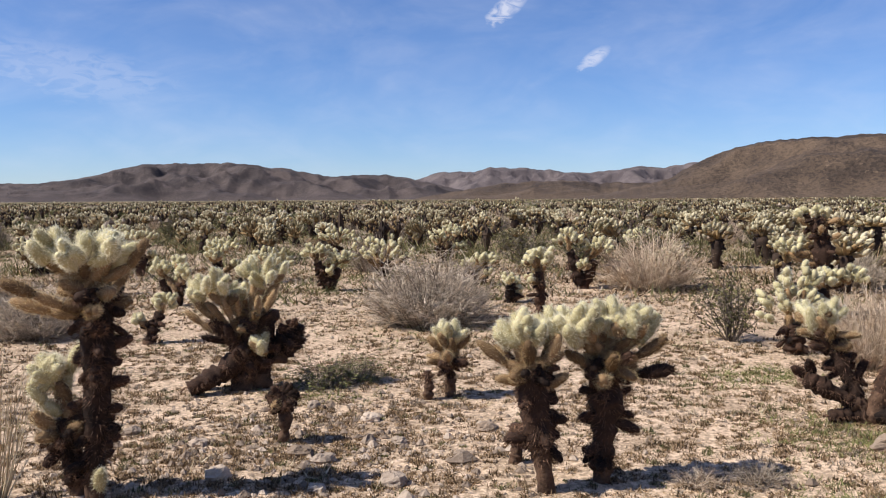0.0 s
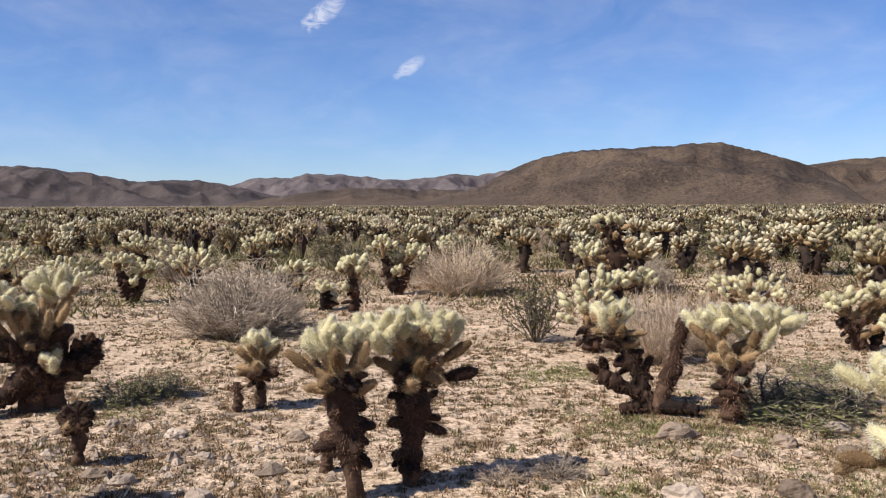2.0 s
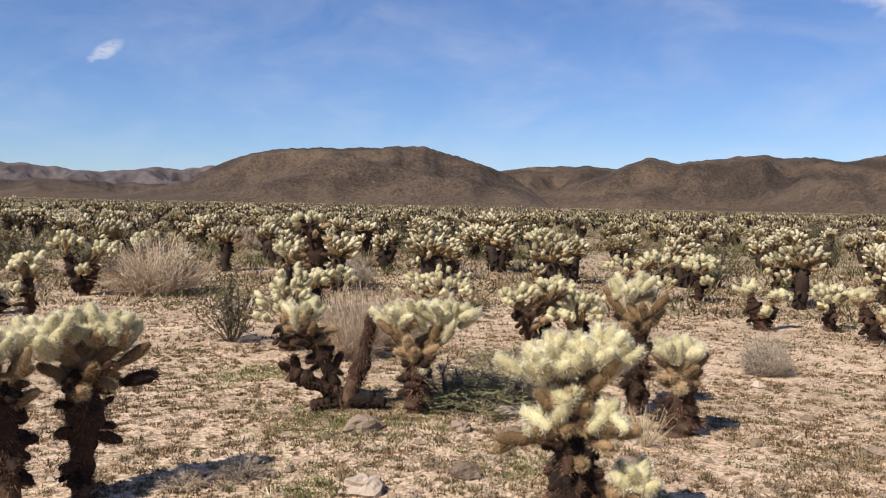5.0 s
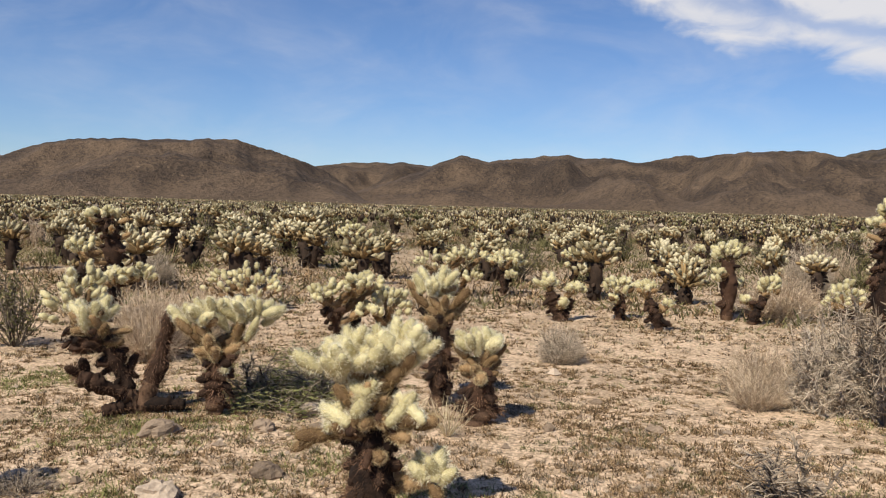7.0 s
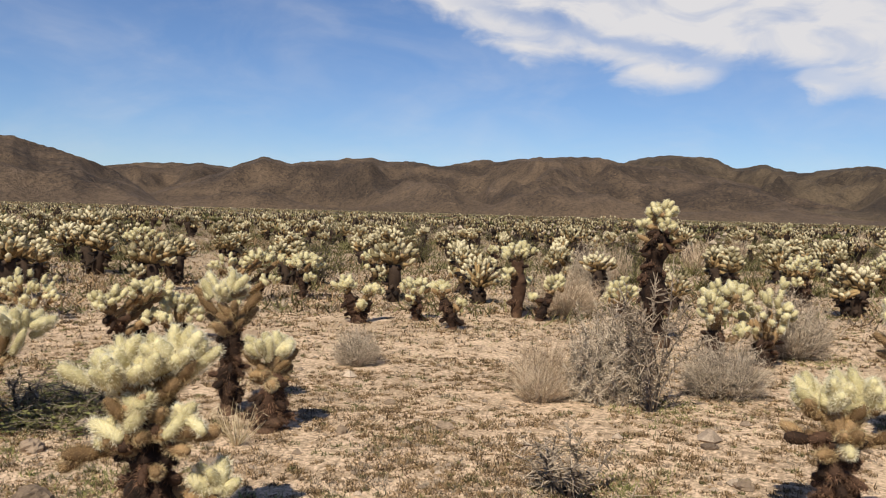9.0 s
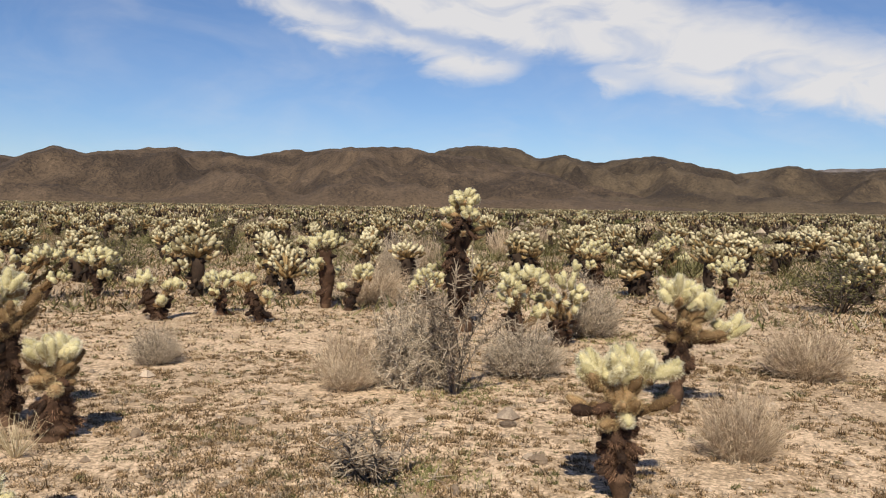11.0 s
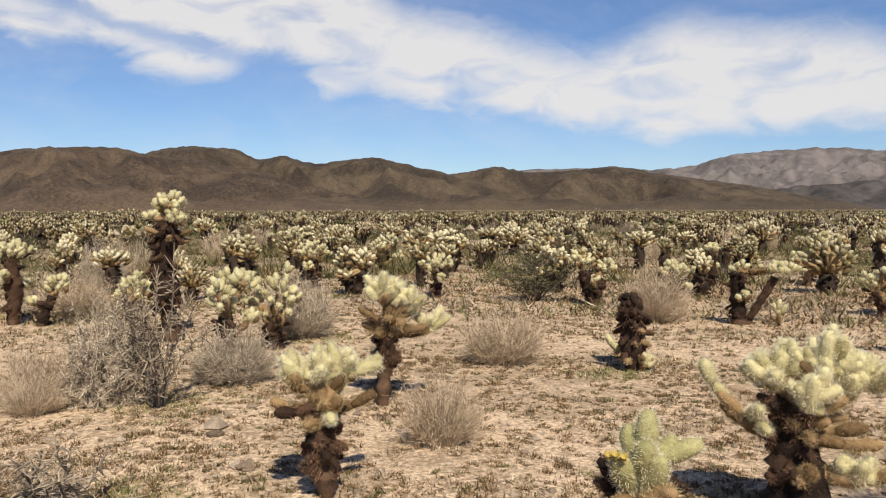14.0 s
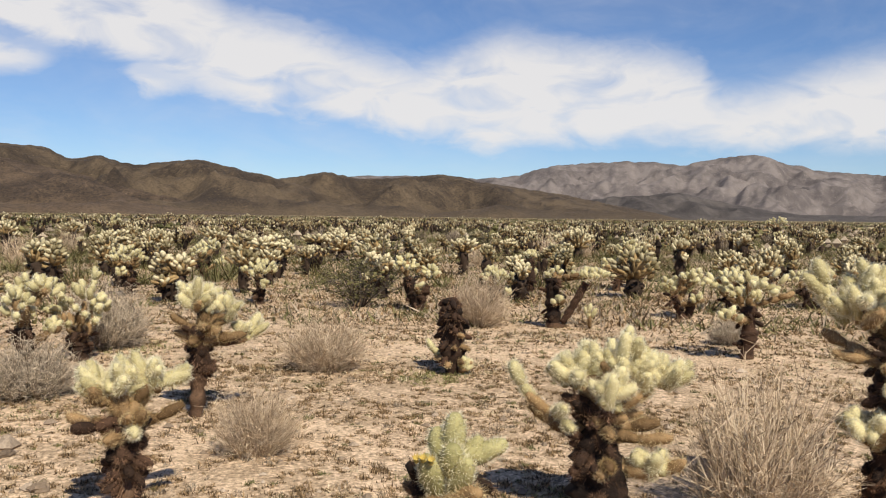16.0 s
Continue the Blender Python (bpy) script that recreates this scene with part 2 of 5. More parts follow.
def sand_material():
    m, nt, b = material("coarse pinkish sand with litter", 0.95)
    p = world_place(nt)
    big = noise_node(nt, p, 0.35, 4, 0.55, 0.4)
    patch = noise_node(nt, p, 2.3, 6, 0.62, 0.5)
    crumb = noise_node(nt, p, 24, 4, 0.62)
    grain = noise_node(nt, p, 95, 3, 0.6)
    sand = mix_node(nt, ramp_node(nt, grain, ((0.3, 0.0), (0.7, 1.0))), (0.61, 0.43, 0.283), (0.89, 0.68, 0.485))
    sand = mix_node(nt, ramp_node(nt, crumb, ((0.40, 0.0), (0.58, 1.0))), mix_node(nt, 0.6, sand, (0.40, 0.27, 0.175)), sand)
    litter = mix_node(nt, ramp_node(nt, noise_node(nt, p, 34, 4, 0.7), ((0.38, 0.0), (0.62, 1.0))), (0.12, 0.078, 0.045), (0.46, 0.33, 0.21))
    blot = noise_node(nt, p, 27, 5, 0.66, 0.3)
    f = math_node(nt, "ADD", math_node(nt, "MULTIPLY", blot, 0.75), math_node(nt, "ADD", math_node(nt, "MULTIPLY", patch, 0.40), math_node(nt, "MULTIPLY", big, 0.20)))
    c = mix_node(nt, ramp_node(nt, f, ((0.63, 0.0), (0.70, 0.78))), sand, litter)
    # further out low brush closes over the sand
    away = nt.nodes.new("ShaderNodeVectorMath")
    away.operation = "LENGTH"
    nt.links.new(p, away.inputs[0])
    brush = mix_node(nt, ramp_node(nt, noise_node(nt, p, 0.8, 5, 0.65), ((0.35, 0.0), (0.65, 1.0))), (0.06, 0.052, 0.028), (0.18, 0.142, 0.082))
    c = mix_node(nt, ramp_node(nt, math_node(nt, "DIVIDE", away.outputs["Value"], 200.0), ((0.055, 0.0), (0.16, 0.45), (0.4, 0.75), (0.8, 0.9))), c, brush)
    nt.links.new(c, b.inputs["Base Color"])
    h = math_node(nt, "MULTIPLY_ADD", crumb, 1.0, math_node(nt, "MULTIPLY", grain, 0.35))
    bump(nt, b, h, 1.0, 0.022)
    return m


SAND = sand_material()


def rock_slope(name, dark, light, dot, speck):
    """A bare stony slope: broad fields of dark boulders between smooth tan slopes, thin pale washes, a fan of sand and brush at the foot."""
    m, nt, b = material(name, 0.95)
    p = world_place(nt)
    mp = nt.nodes.new("ShaderNodeMapping")
    mp.inputs["Scale"].default_value = (1.0, 1.0, 0.45)
    nt.links.new(p, mp.inputs["Vector"])
    run = mp.outputs[0]
    big = noise_node(nt, run, 0.0065, 4, 0.55, 0.9)
    gully = noise_node(nt, run, 0.014, 3, 0.5, 1.2)
    mid = noise_node(nt, run, 0.03, 5, 0.6, 0.5)
    fine = noise_node(nt, p, 0.19, 4, 0.7)
    f = math_node(nt, "ADD", math_node(nt, "MULTIPLY", big, 0.55), math_node(nt, "ADD", math_node(nt, "MULTIPLY", mid, 0.28), math_node(nt, "MULTIPLY", fine, 0.17)))
    c = mix_node(nt, ramp_node(nt, f, ((0.40, 0.0), (0.60, 1.0)), True), dark, light)
    wash = ramp_node(nt, math_node(nt, "ABSOLUTE", math_node(nt, "SUBTRACT", gully, 0.5)), ((0.0, 0.4), (0.016, 0.0)))
    wash = math_node(nt, "MULTIPLY", wash, ramp_node(nt, mid, ((0.48, 0.0), (0.6, 1.0))))
    c = mix_node(nt, wash, c, tuple(min(1.0, v * 1.7) for v in light))
    # boulders lie thickest where the slope is dark
    field = ramp_node(nt, f, ((0.44, speck), (0.64, speck * 0.4)))
    c = mix_node(nt, math_node(nt, "MULTIPLY", ramp_node(nt, fine, ((0.49, 0.0), (0.56, 1.0))), field), c, dot)
    c = mix_node(nt, math_node(nt, "MULTIPLY", ramp_node(nt, noise_node(nt, p, 0.16, 2, 0.6), ((0.66, 0.0), (0.70, 1.0))), 0.5), c, tuple(min(1.0, v * 1.6) for v in light))
    sep = nt.nodes.new("ShaderNodeSeparateXYZ")
    nt.links.new(p, sep.inputs[0])
    fan = ramp_node(nt, math_node(nt, "ADD", math_node(nt, "DIVIDE", sep.outputs[2], 100.0), math_node(nt, "MULTIPLY_ADD", big, 0.5, -0.25)), ((0.0, 0.5), (0.26, 0.0)), True)
    c = mix_node(nt, fan, c, mix_node(nt, ramp_node(nt, fine, ((0.42, 0.0), (0.6, 1.0))), tuple(v * 1.15 for v in light), tuple(v * 0.7 for v in light)))
    nt.links.new(c, b.inputs["Base Color"])
    bump(nt, b, math_node(nt, "ADD", mid, math_node(nt, "MULTIPLY", fine, 0.6)), 0.8, 9.0)
    return m


ROCK_BROWN = rock_slope("brown desert hillside", (0.062, 0.043, 0.031), (0.132, 0.090, 0.060), (0.030, 0.023, 0.019), 0.9)
ROCK_DARK = rock_slope("dark varnished hillside", (0.052, 0.037, 0.027), (0.120, 0.086, 0.056), (0.028, 0.022, 0.018), 0.85)
# the next three carry the haze of distance in their base colours
ROCK_PURPLE_HAZE = rock_slope("far hillside with purplish haze in its colour", (0.050, 0.039, 0.037), (0.105, 0.080, 0.071), (0.045, 0.036, 0.035), 0.6)
ROCK_PINK_HAZE = rock_slope("far hillside with pinkish haze in its colour", (0.090, 0.072, 0.072), (0.155, 0.124, 0.117), (0.10, 0.08, 0.077), 0.5)
ROCK_GREY_HAZE = rock_slope("far granite with pale grey haze in its colour", (0.105, 0.089, 0.087), (0.20, 0.170, 0.160), (0.125, 0.104, 0.10), 0.5)

# distance haze is tinted into this base colour too
ROCK_SLATE_HAZE = rock_slope("dark far hillside with bluish haze in its colour", (0.052, 0.045, 0.044), (0.105, 0.090, 0.084), (0.035, 0.03, 0.03), 0.4)


# ---- mesh helpers ----
def mesh_data(name, verts, faces, mats, index=None, smooth=False):
    """A mesh from arrays of places and of triangles."""
    me = bpy.data.meshes.new(name)
    verts, faces = np.asarray(verts, np.float32), np.asarray(faces, np.int32)
    n = len(faces)
    me.vertices.add(len(verts))
    me.vertices.foreach_set("co", verts.ravel())
    me.loops.add(n * 3)
    me.loops.foreach_set("vertex_index", faces.ravel())
    me.polygons.add(n)
    me.polygons.foreach_set("loop_start", np.arange(0, n * 3, 3, dtype=np.int32))
    if index is not None:
        me.polygons.foreach_set("material_index", np.asarray(index, np.int32))
    if smooth is not False:
        s = np.full(n, True) if smooth is True else np.asarray(smooth, bool)
        me.polygons.foreach_set("use_smooth", s)
    for m in mats:
        me.materials.append(m)
    me.update(calc_edges=True)
    me.validate()
    return me


class Pile:
    """Gathers pieces of a mesh: places, triangles, material and shading."""

    def __init__(self):
        self.v, self.f, self.m, self.s, self.n = [], [], [], [], 0

    def add(self, v, f, mat=0, smooth=False):
        v = np.asarray(v, float)
        f = np.asarray(f, int)
        self.v.append(v)
        self.f.append(f + self.n)
        self.m.append(np.full(len(f), mat))
        self.s.append(np.full(len(f), smooth))
        self.n += len(v)

    def mesh(self, name, *mats):
        return mesh_data(name, np.concatenate(self.v), np.concatenate(self.f), mats, np.concatenate(self.m), np.concatenate(self.s))


def part(name, me, parent, label="", m=None):
    ob = new(name, me)
    ob.parent = parent
    if m is not None:
        ob.matrix_basis = m
    return tagged(ob, label)


def thing(name, x, y, label, category, group="", turn=0.0, sink=0.0, kind=""):
    ob = new(name)
    ob.matrix_basis = pose(x, y, ground_z(x, y) - sink, 0, 0, turn)
    return tagged(ob, label, category, group, kind)


def ground_z(x, y):
    x, y = np.asarray(x, float), np.asarray(y, float)
    z = 0.020 * np.sin(0.9 * x + 1.3) * np.sin(0.7 * y + 0.4) + 0.012 * np.sin(2.1 * x + 0.5 * y) * np.sin(1.7 * y - 0.6 * x + 2) + 0.005 * np.sin(5.3 * x + 1.9 * y) * np.sin(4.7 * y - 2.2 * x)
    z = z * np.clip(1.5 - np.hypot(x, y) / 60, 0, 1)
    return float(z) if z.ndim == 0 else z


def ring_faces(rows, seg, cap0=True, cap1=True):
    f = []
    for i in range(rows - 1):
        for j in range(seg):
            a, b = i * seg + j, i * seg + (j + 1) % seg
            f += [(a, b, b + seg), (a, b + seg, a + seg)]
    if cap0:
        f += [(0, j + 1, j) for j in range(1, seg - 1)]
    if cap1:
        o = (rows - 1) * seg
        f += [(o, o + j, o + j + 1) for j in range(1, seg - 1)]
    return np.array(f)


def frame_of(d):
    d = np.asarray(d, float)
    d = d / np.linalg.norm(d)
    a = np.array((0.0, 0.0, 1.0)) if abs(d[2]) < 0.9 else np.array((1.0, 0.0, 0.0))
    x = np.cross(a, d)
    x /= np.linalg.norm(x)
    return np.stack([x, np.cross(d, x), d], 1)


def tube(path, radii, seg, rng=None, rough=0.0):
    """A closed tube along a path of places."""
    path = np.asarray(path, float)
    t = np.gradient(path, axis=0)
    rows = []
    a = np.arange(seg) * 2 * np.pi / seg
    for p, d, r in zip(path, t, radii):
        m = frame_of(d)
        rr = r * (1 + (rng.uniform(-rough, rough, seg) if rough else 0))
        rows.append(p + (m[:, 0][None] * np.cos(a)[:, None] + m[:, 1][None] * np.sin(a)[:, None]) * np.reshape(rr, (-1, 1)))
    return np.concatenate(rows), ring_faces(len(path), seg)


def joint_shape(rng, length, radius, seg, rows, spines, reach, width, mat_core=0, mat_spine=1, pile=None, base=None, turn=None):
    """One swollen cholla joint along +z, clad in spines; added to a pile."""
    pile = pile or Pile()
    s = np.linspace(0, 1, rows)
    prof = radius * np.clip(np.sin(np.pi * (0.10 + 0.86 * s)) ** 0.5, 0.2, 1) * (1 + 0.12 * (s - 0.3))
    a = np.arange(seg) * 2 * np.pi / seg
    v = np.concatenate([np.c_[r * np.cos(a + 0.3 * i) * (1 + rng.uniform(-0.16, 0.16, seg)), r * np.sin(a + 0.3 * i) * (1 + rng.uniform(-0.16, 0.16, seg)), np.full(seg, z * length)] for i, (r, z) in enumerate(zip(prof, s))])
    f = ring_faces(rows, seg)
    R = np.eye(3) if turn is None else turn
    o = np.zeros(3) if base is None else np.asarray(base, float)
    pile.add(v @ R.T + o, f, mat_core, True)
    if spines:
        u = rng.uniform(0.03, 1.0, spines)
        th = rng.uniform(0, 2 * np.pi, spines)
        r = np.interp(u, s, prof)
        root = np.c_[r * np.cos(th), r * np.sin(th), u * length]
        slope = (u - 0.35) * 1.7
        d = np.c_[np.cos(th), np.sin(th), slope] + rng.normal(0, 0.28, (spines, 3))
        d /= np.linalg.norm(d, axis=1)[:, None]
        side = np.cross(d, rng.normal(0, 1, (spines, 3)))
        side /= np.linalg.norm(side, axis=1)[:, None]
        ln = reach * rng.uniform(0.65, 1.15, (spines, 1))
        w = width
        tri = np.stack([root - side * w, root + side * w, root + d * ln], 1).reshape(-1, 3)
        pile.add(tri @ R.T + o, np.arange(3 * spines).reshape(-1, 3), mat_spine, False)
    return pile


# ---- ground and mountains ----
def make_ground():
    """One sheet to the horizon, finer round the eye."""
    radii = np.concatenate([[0.0], np.arange(0.35, 9.0, 0.11), np.geomspace(9.0, 4900.0, 130)])
    seg = 260
    a = np.arange(seg) * 2 * np.pi / seg
    v = [np.zeros((1, 3))]
    for r in radii[1:]:
        x, y = r * np.sin(a), r * np.cos(a)
        v.append(np.c_[x, y, ground_z(x, y)])
    v = np.concatenate(v)
    v[0, 2] = ground_z(0.0, 0.0)
    n = len(radii) - 1
    f = [np.c_[np.zeros(seg, int), 1 + (np.arange(seg) + 1) % seg, 1 + np.arange(seg)]]
    j, k = np.arange(seg), (np.arange(seg) + 1) % seg
    for i in range(n - 1):
        o = 1 + i * seg
        f += [np.c_[o + j, o + k, o + seg + k], np.c_[o + j, o + seg + k, o + seg + j]]
    ob = new("ground", mesh_data("ground", v, np.concatenate(f)[:, ::-1], [SAND], smooth=True))
    tagged(ob, "coarse pinkish desert sand with dry plant litter", "ground", kind="structure")


def fold(v, octaves=4):
    """Ridged noise, 0 to 1, sharp along its crests."""
    s, k, t = 0.0, 1.0, 0.0
    for _ in range(octaves):
        s += k * (1 - abs(noise.noise(v)))
        t += k
        v, k = v * 2.1, k * 0.5
    return s / t


def make_ridge(name, crest, foot, top, mat, label, seed, step=0.13, rows=36, relief=1.5):
    """A range of hills: its crest by azimuth and elevation in degrees, its foot and crest that many metres off."""
    azs = np.arange(crest[0][0], crest[-1][0] + step, step)
    els = np.interp(azs, [c[0] for c in crest], [c[1] for c in crest])
    k = np.array([1, 2, 3, 2, 1]) / 9.0
    els = np.convolve(np.pad(els, 2, mode="edge"), k, mode="valid")
    els = els + np.array([0.10 * noise.noise(Vector((a * 0.9, seed * 5.3, 1.0))) + 0.07 * noise.noise(Vector((a * 2.7, seed * 2.3, 4.0))) for a in azs]) * np.clip(els, 0, 1)
    v = []
    back = 7
    for az_deg, el_deg in zip(azs, els):
        a = radians(az_deg)
        wob = noise.noise(Vector((az_deg * 0.35, seed * 3.1, 0.0)))
        d_top = top * (1 + 0.05 * wob)
        h_top = max(d_top * math.tan(radians(el_deg)) + 1.6, 0.5)
        arc = a * foot
        spur = fold(Vector((arc / 420.0, seed * 7.7, 0.0)), 3)
        for i in range(rows + back):
            s = i / (rows - 1)
            if s <= 1:
                r = foot + (d_top - foot) * s
                x, y = r * math.sin(a), r * math.cos(a)
                g = fold(Vector((x / 330.0, y / 330.0, seed * 1.7)), 3)
                n2 = noise.noise(Vector((x / 60.0, y / 60.0, seed)))
                power = 1.75 - 1.1 * spur * (0.4 + 0.6 * g) + 0.2 * wob
                body = s ** max(power, 0.55)
                mid = math.sin(math.pi * min(s, 1)) ** 0.8
                z = h_top * (body + mid * (relief * (g - 0.74) + 0.04 * n2))
                z = max(min(z, h_top * (r / d_top) * (0.86 + 0.14 * s)), -3.0)
                if s > 0.97:
                    z += h_top * 0.012 * n2
            else:
                b = (i - rows + 1) / back
                r = d_top + (top - foot) * 0.6 * b
                x, y = r * math.sin(a), r * math.cos(a)
                z = h_top * (1 - b) ** 1.3
            v.append((x, y, z - 1.0 + (0 if s > 0 else -2)))
    n, m = len(azs), rows + back
    i, j = np.meshgrid(np.arange(n - 1), np.arange(m - 1), indexing="ij")
    o = (i * m + j).ravel()
    f = np.concatenate([np.c_[o, o + m, o + m + 1], np.c_[o, o + m + 1, o + 1]])
    ob = new(name, mesh_data(name, np.array(v), f[:, ::-1], [mat], smooth=True))
    tagged(ob, label, "mountain", kind="structure")


def make_mountains():
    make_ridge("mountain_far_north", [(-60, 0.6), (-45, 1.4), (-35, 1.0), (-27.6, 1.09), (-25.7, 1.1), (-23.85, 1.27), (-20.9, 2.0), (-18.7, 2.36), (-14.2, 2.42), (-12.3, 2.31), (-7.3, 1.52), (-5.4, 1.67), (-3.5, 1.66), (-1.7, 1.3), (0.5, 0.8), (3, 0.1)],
               2600, 3500, ROCK_PURPLE_HAZE, "long brown range of bare desert hills with purplish haze in their colour", 1)
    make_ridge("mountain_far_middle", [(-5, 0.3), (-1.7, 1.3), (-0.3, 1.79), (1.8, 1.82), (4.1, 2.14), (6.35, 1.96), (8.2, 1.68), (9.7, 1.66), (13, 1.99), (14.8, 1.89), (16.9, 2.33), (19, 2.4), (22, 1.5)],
               3500, 4400, ROCK_PINK_HAZE, "far bare mountains on the horizon with pinkish haze in their colour", 2)
    make_ridge("mountain_low_rise", [(-2, 0.02), (2, 0.7), (5, 1.1), (8, 1.2), (11, 1.0), (14, 1.0), (18, 0.5)], 1700, 2200, ROCK_BROWN, "low tan brown hills before the far range", 3)
    make_ridge("mountain_table_hill", [(9, 0.02), (11, 0.3), (13, 0.75), (15.2, 1.35), (16.7, 2.3), (18.2, 2.93), (20.5, 3.5), (23.9, 3.68), (27.7, 3.78), (30.35, 3.97), (32.6, 3.36), (34.4, 2.8), (36.25, 2.1), (39.1, 0.13), (40, 0.0)],
               1000, 1450, ROCK_BROWN, "broad flat topped brown desert hill with rocky slopes", 4, step=0.1)
    make_ridge("mountain_behind_gap", [(31, 1.5), (35.9, 2.42), (38, 2.7), (39.1, 2.63), (41.8, 2.74), (43.3, 2.58), (47, 2.2)], 2300, 2800, ROCK_BROWN, "brown hill seen through the gap between ranges", 5)
    make_ridge("mountain_east", [(35, 0.02), (38, 0.6), (41, 1.6), (43.4, 2.57), (45.4, 3.4), (47.2, 3.0), (51.1, 3.46), (52.6, 3.54), (53.8, 3.24), (54.9, 3.47), (57.2, 3.12), (60.3, 3.66), (61, 3.52), (64, 3.9), (67.8, 3.97), (69.3, 3.6), (72, 3.4), (76, 2.6), (82, 1.2), (88, 0.1)],
               1350, 2000, ROCK_BROWN, "brown eroded desert range with gullies and spurs", 6, step=0.1)
    make_ridge("mountain_dark_east", [(64, 2.0), (69.3, 3.6), (71.4, 4.1), (75, 4.05), (76.4, 3.33), (77.9, 3.57), (80.2, 3.08), (84.2, 3.54), (87, 2.89), (89.3, 2.36), (92.2, 2.9), (94.4, 2.5), (97, 2.55), (100.2, 2.9), (102.7, 2.4), (108.4, 1.55), (114, 0.47), (116, 0.02)],
               1650, 2500, ROCK_DARK, "dark brown eroded desert range with gullies", 7, step=0.1)
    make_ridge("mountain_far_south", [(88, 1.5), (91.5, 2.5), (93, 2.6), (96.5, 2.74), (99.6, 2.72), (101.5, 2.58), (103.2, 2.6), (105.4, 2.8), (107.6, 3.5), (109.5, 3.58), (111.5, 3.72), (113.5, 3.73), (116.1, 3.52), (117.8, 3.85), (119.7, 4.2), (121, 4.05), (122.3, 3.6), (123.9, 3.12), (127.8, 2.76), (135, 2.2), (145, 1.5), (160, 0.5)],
               3600, 4600, ROCK_GREY_HAZE, "far granite mountains with pale grey haze in their colour", 8, relief=0.8)
    make_ridge("mountain_dark_foothill", [(106, 0.02), (110.3, 1.3), (112.9, 1.55), (116.1, 1.72), (118.6, 1.06), (123, 0.4), (130, 0.3), (140, 0.02)], 3000, 3400, ROCK_SLATE_HAZE, "low dark foothills before the grey mountains", 9)


make_ground()
make_mountains()


# ---- cholla cactus ----
RNG = np.random.default_rng(7)
JOINTS = {}
for _kind, _mats, _len, _rad, _sp, _reach, _w in (("pale", (CORE_PALE, SPINE_PALE), 0.18, 0.034, 600, 0.025, 0.0010), ("gold", (CORE_GOLD, SPINE_GOLD), 0.18, 0.031, 520, 0.023, 0.0009), ("dark", (CORE_DARK, SPINE_DARK), 0.14, 0.030, 190, 0.034, 0.0014), ("green", (CORE_GREEN, SPINE_PALE), 0.18, 0.036, 640, 0.018, 0.0009)):
    JOINTS[_kind], JOINTS[_kind + "_far"] = [], []
    for _i in range(4):
        _l = _len * (0.85 + 0.1 * _i)
        JOINTS[_kind].append((_l, joint_shape(RNG, _l, _rad * (1.06 - 0.03 * _i), 9, 8, _sp, _reach, _w).mesh("joint_" + _kind, *_mats)))
        JOINTS[_kind + "_far"].append((_l, joint_shape(RNG, _l, _rad * (1.0 if _kind == "dark" else 1.12 - 0.03 * _i), 6, 5, 40 if _kind == "dark" else 90, _reach, 0.0022).mesh("joint_far_" + _kind, *_mats)))


def joint(kind, parent, base, tip, rng, name="joint", fat=1.0):
    base, tip = np.asarray(base, float), np.asarray(tip, float)
    d = tip - base
    length = np.linalg.norm(d)
    native, me = JOINTS[kind][rng.integers(4)]
    w = fat * rng.uniform(0.9, 1.15)
    R = frame_of(d) @ np.array(Euler((0, 0, rng.uniform(0, 6.28))).to_matrix())
    m = Matrix.Translation(Vector(base)) @ Matrix(R.tolist()).to_4x4() @ Matrix.Diagonal((w, w, length / native, 1))
    return part(name, me, parent, m=m)


def chain(kind, parent, p0, p1, rng, piece=0.15, sag=0.0, name="branch_joint", fat=1.0):
    p0, p1 = np.asarray(p0, float), np.asarray(p1, float)
    n = max(1, round(np.linalg.norm(p1 - p0) / piece))
    last = p0
    for i in range(1, n + 1):
        s = i / n
        q = p0 + (p1 - p0) * s + np.array((0, 0, -sag * math.sin(math.pi * s) * 0.5)) + (rng.normal(0, 0.012, 3) if i < n else 0)
        joint(kind, parent, last, q + (q - last) * 0.08, rng, name, fat)
        last = q


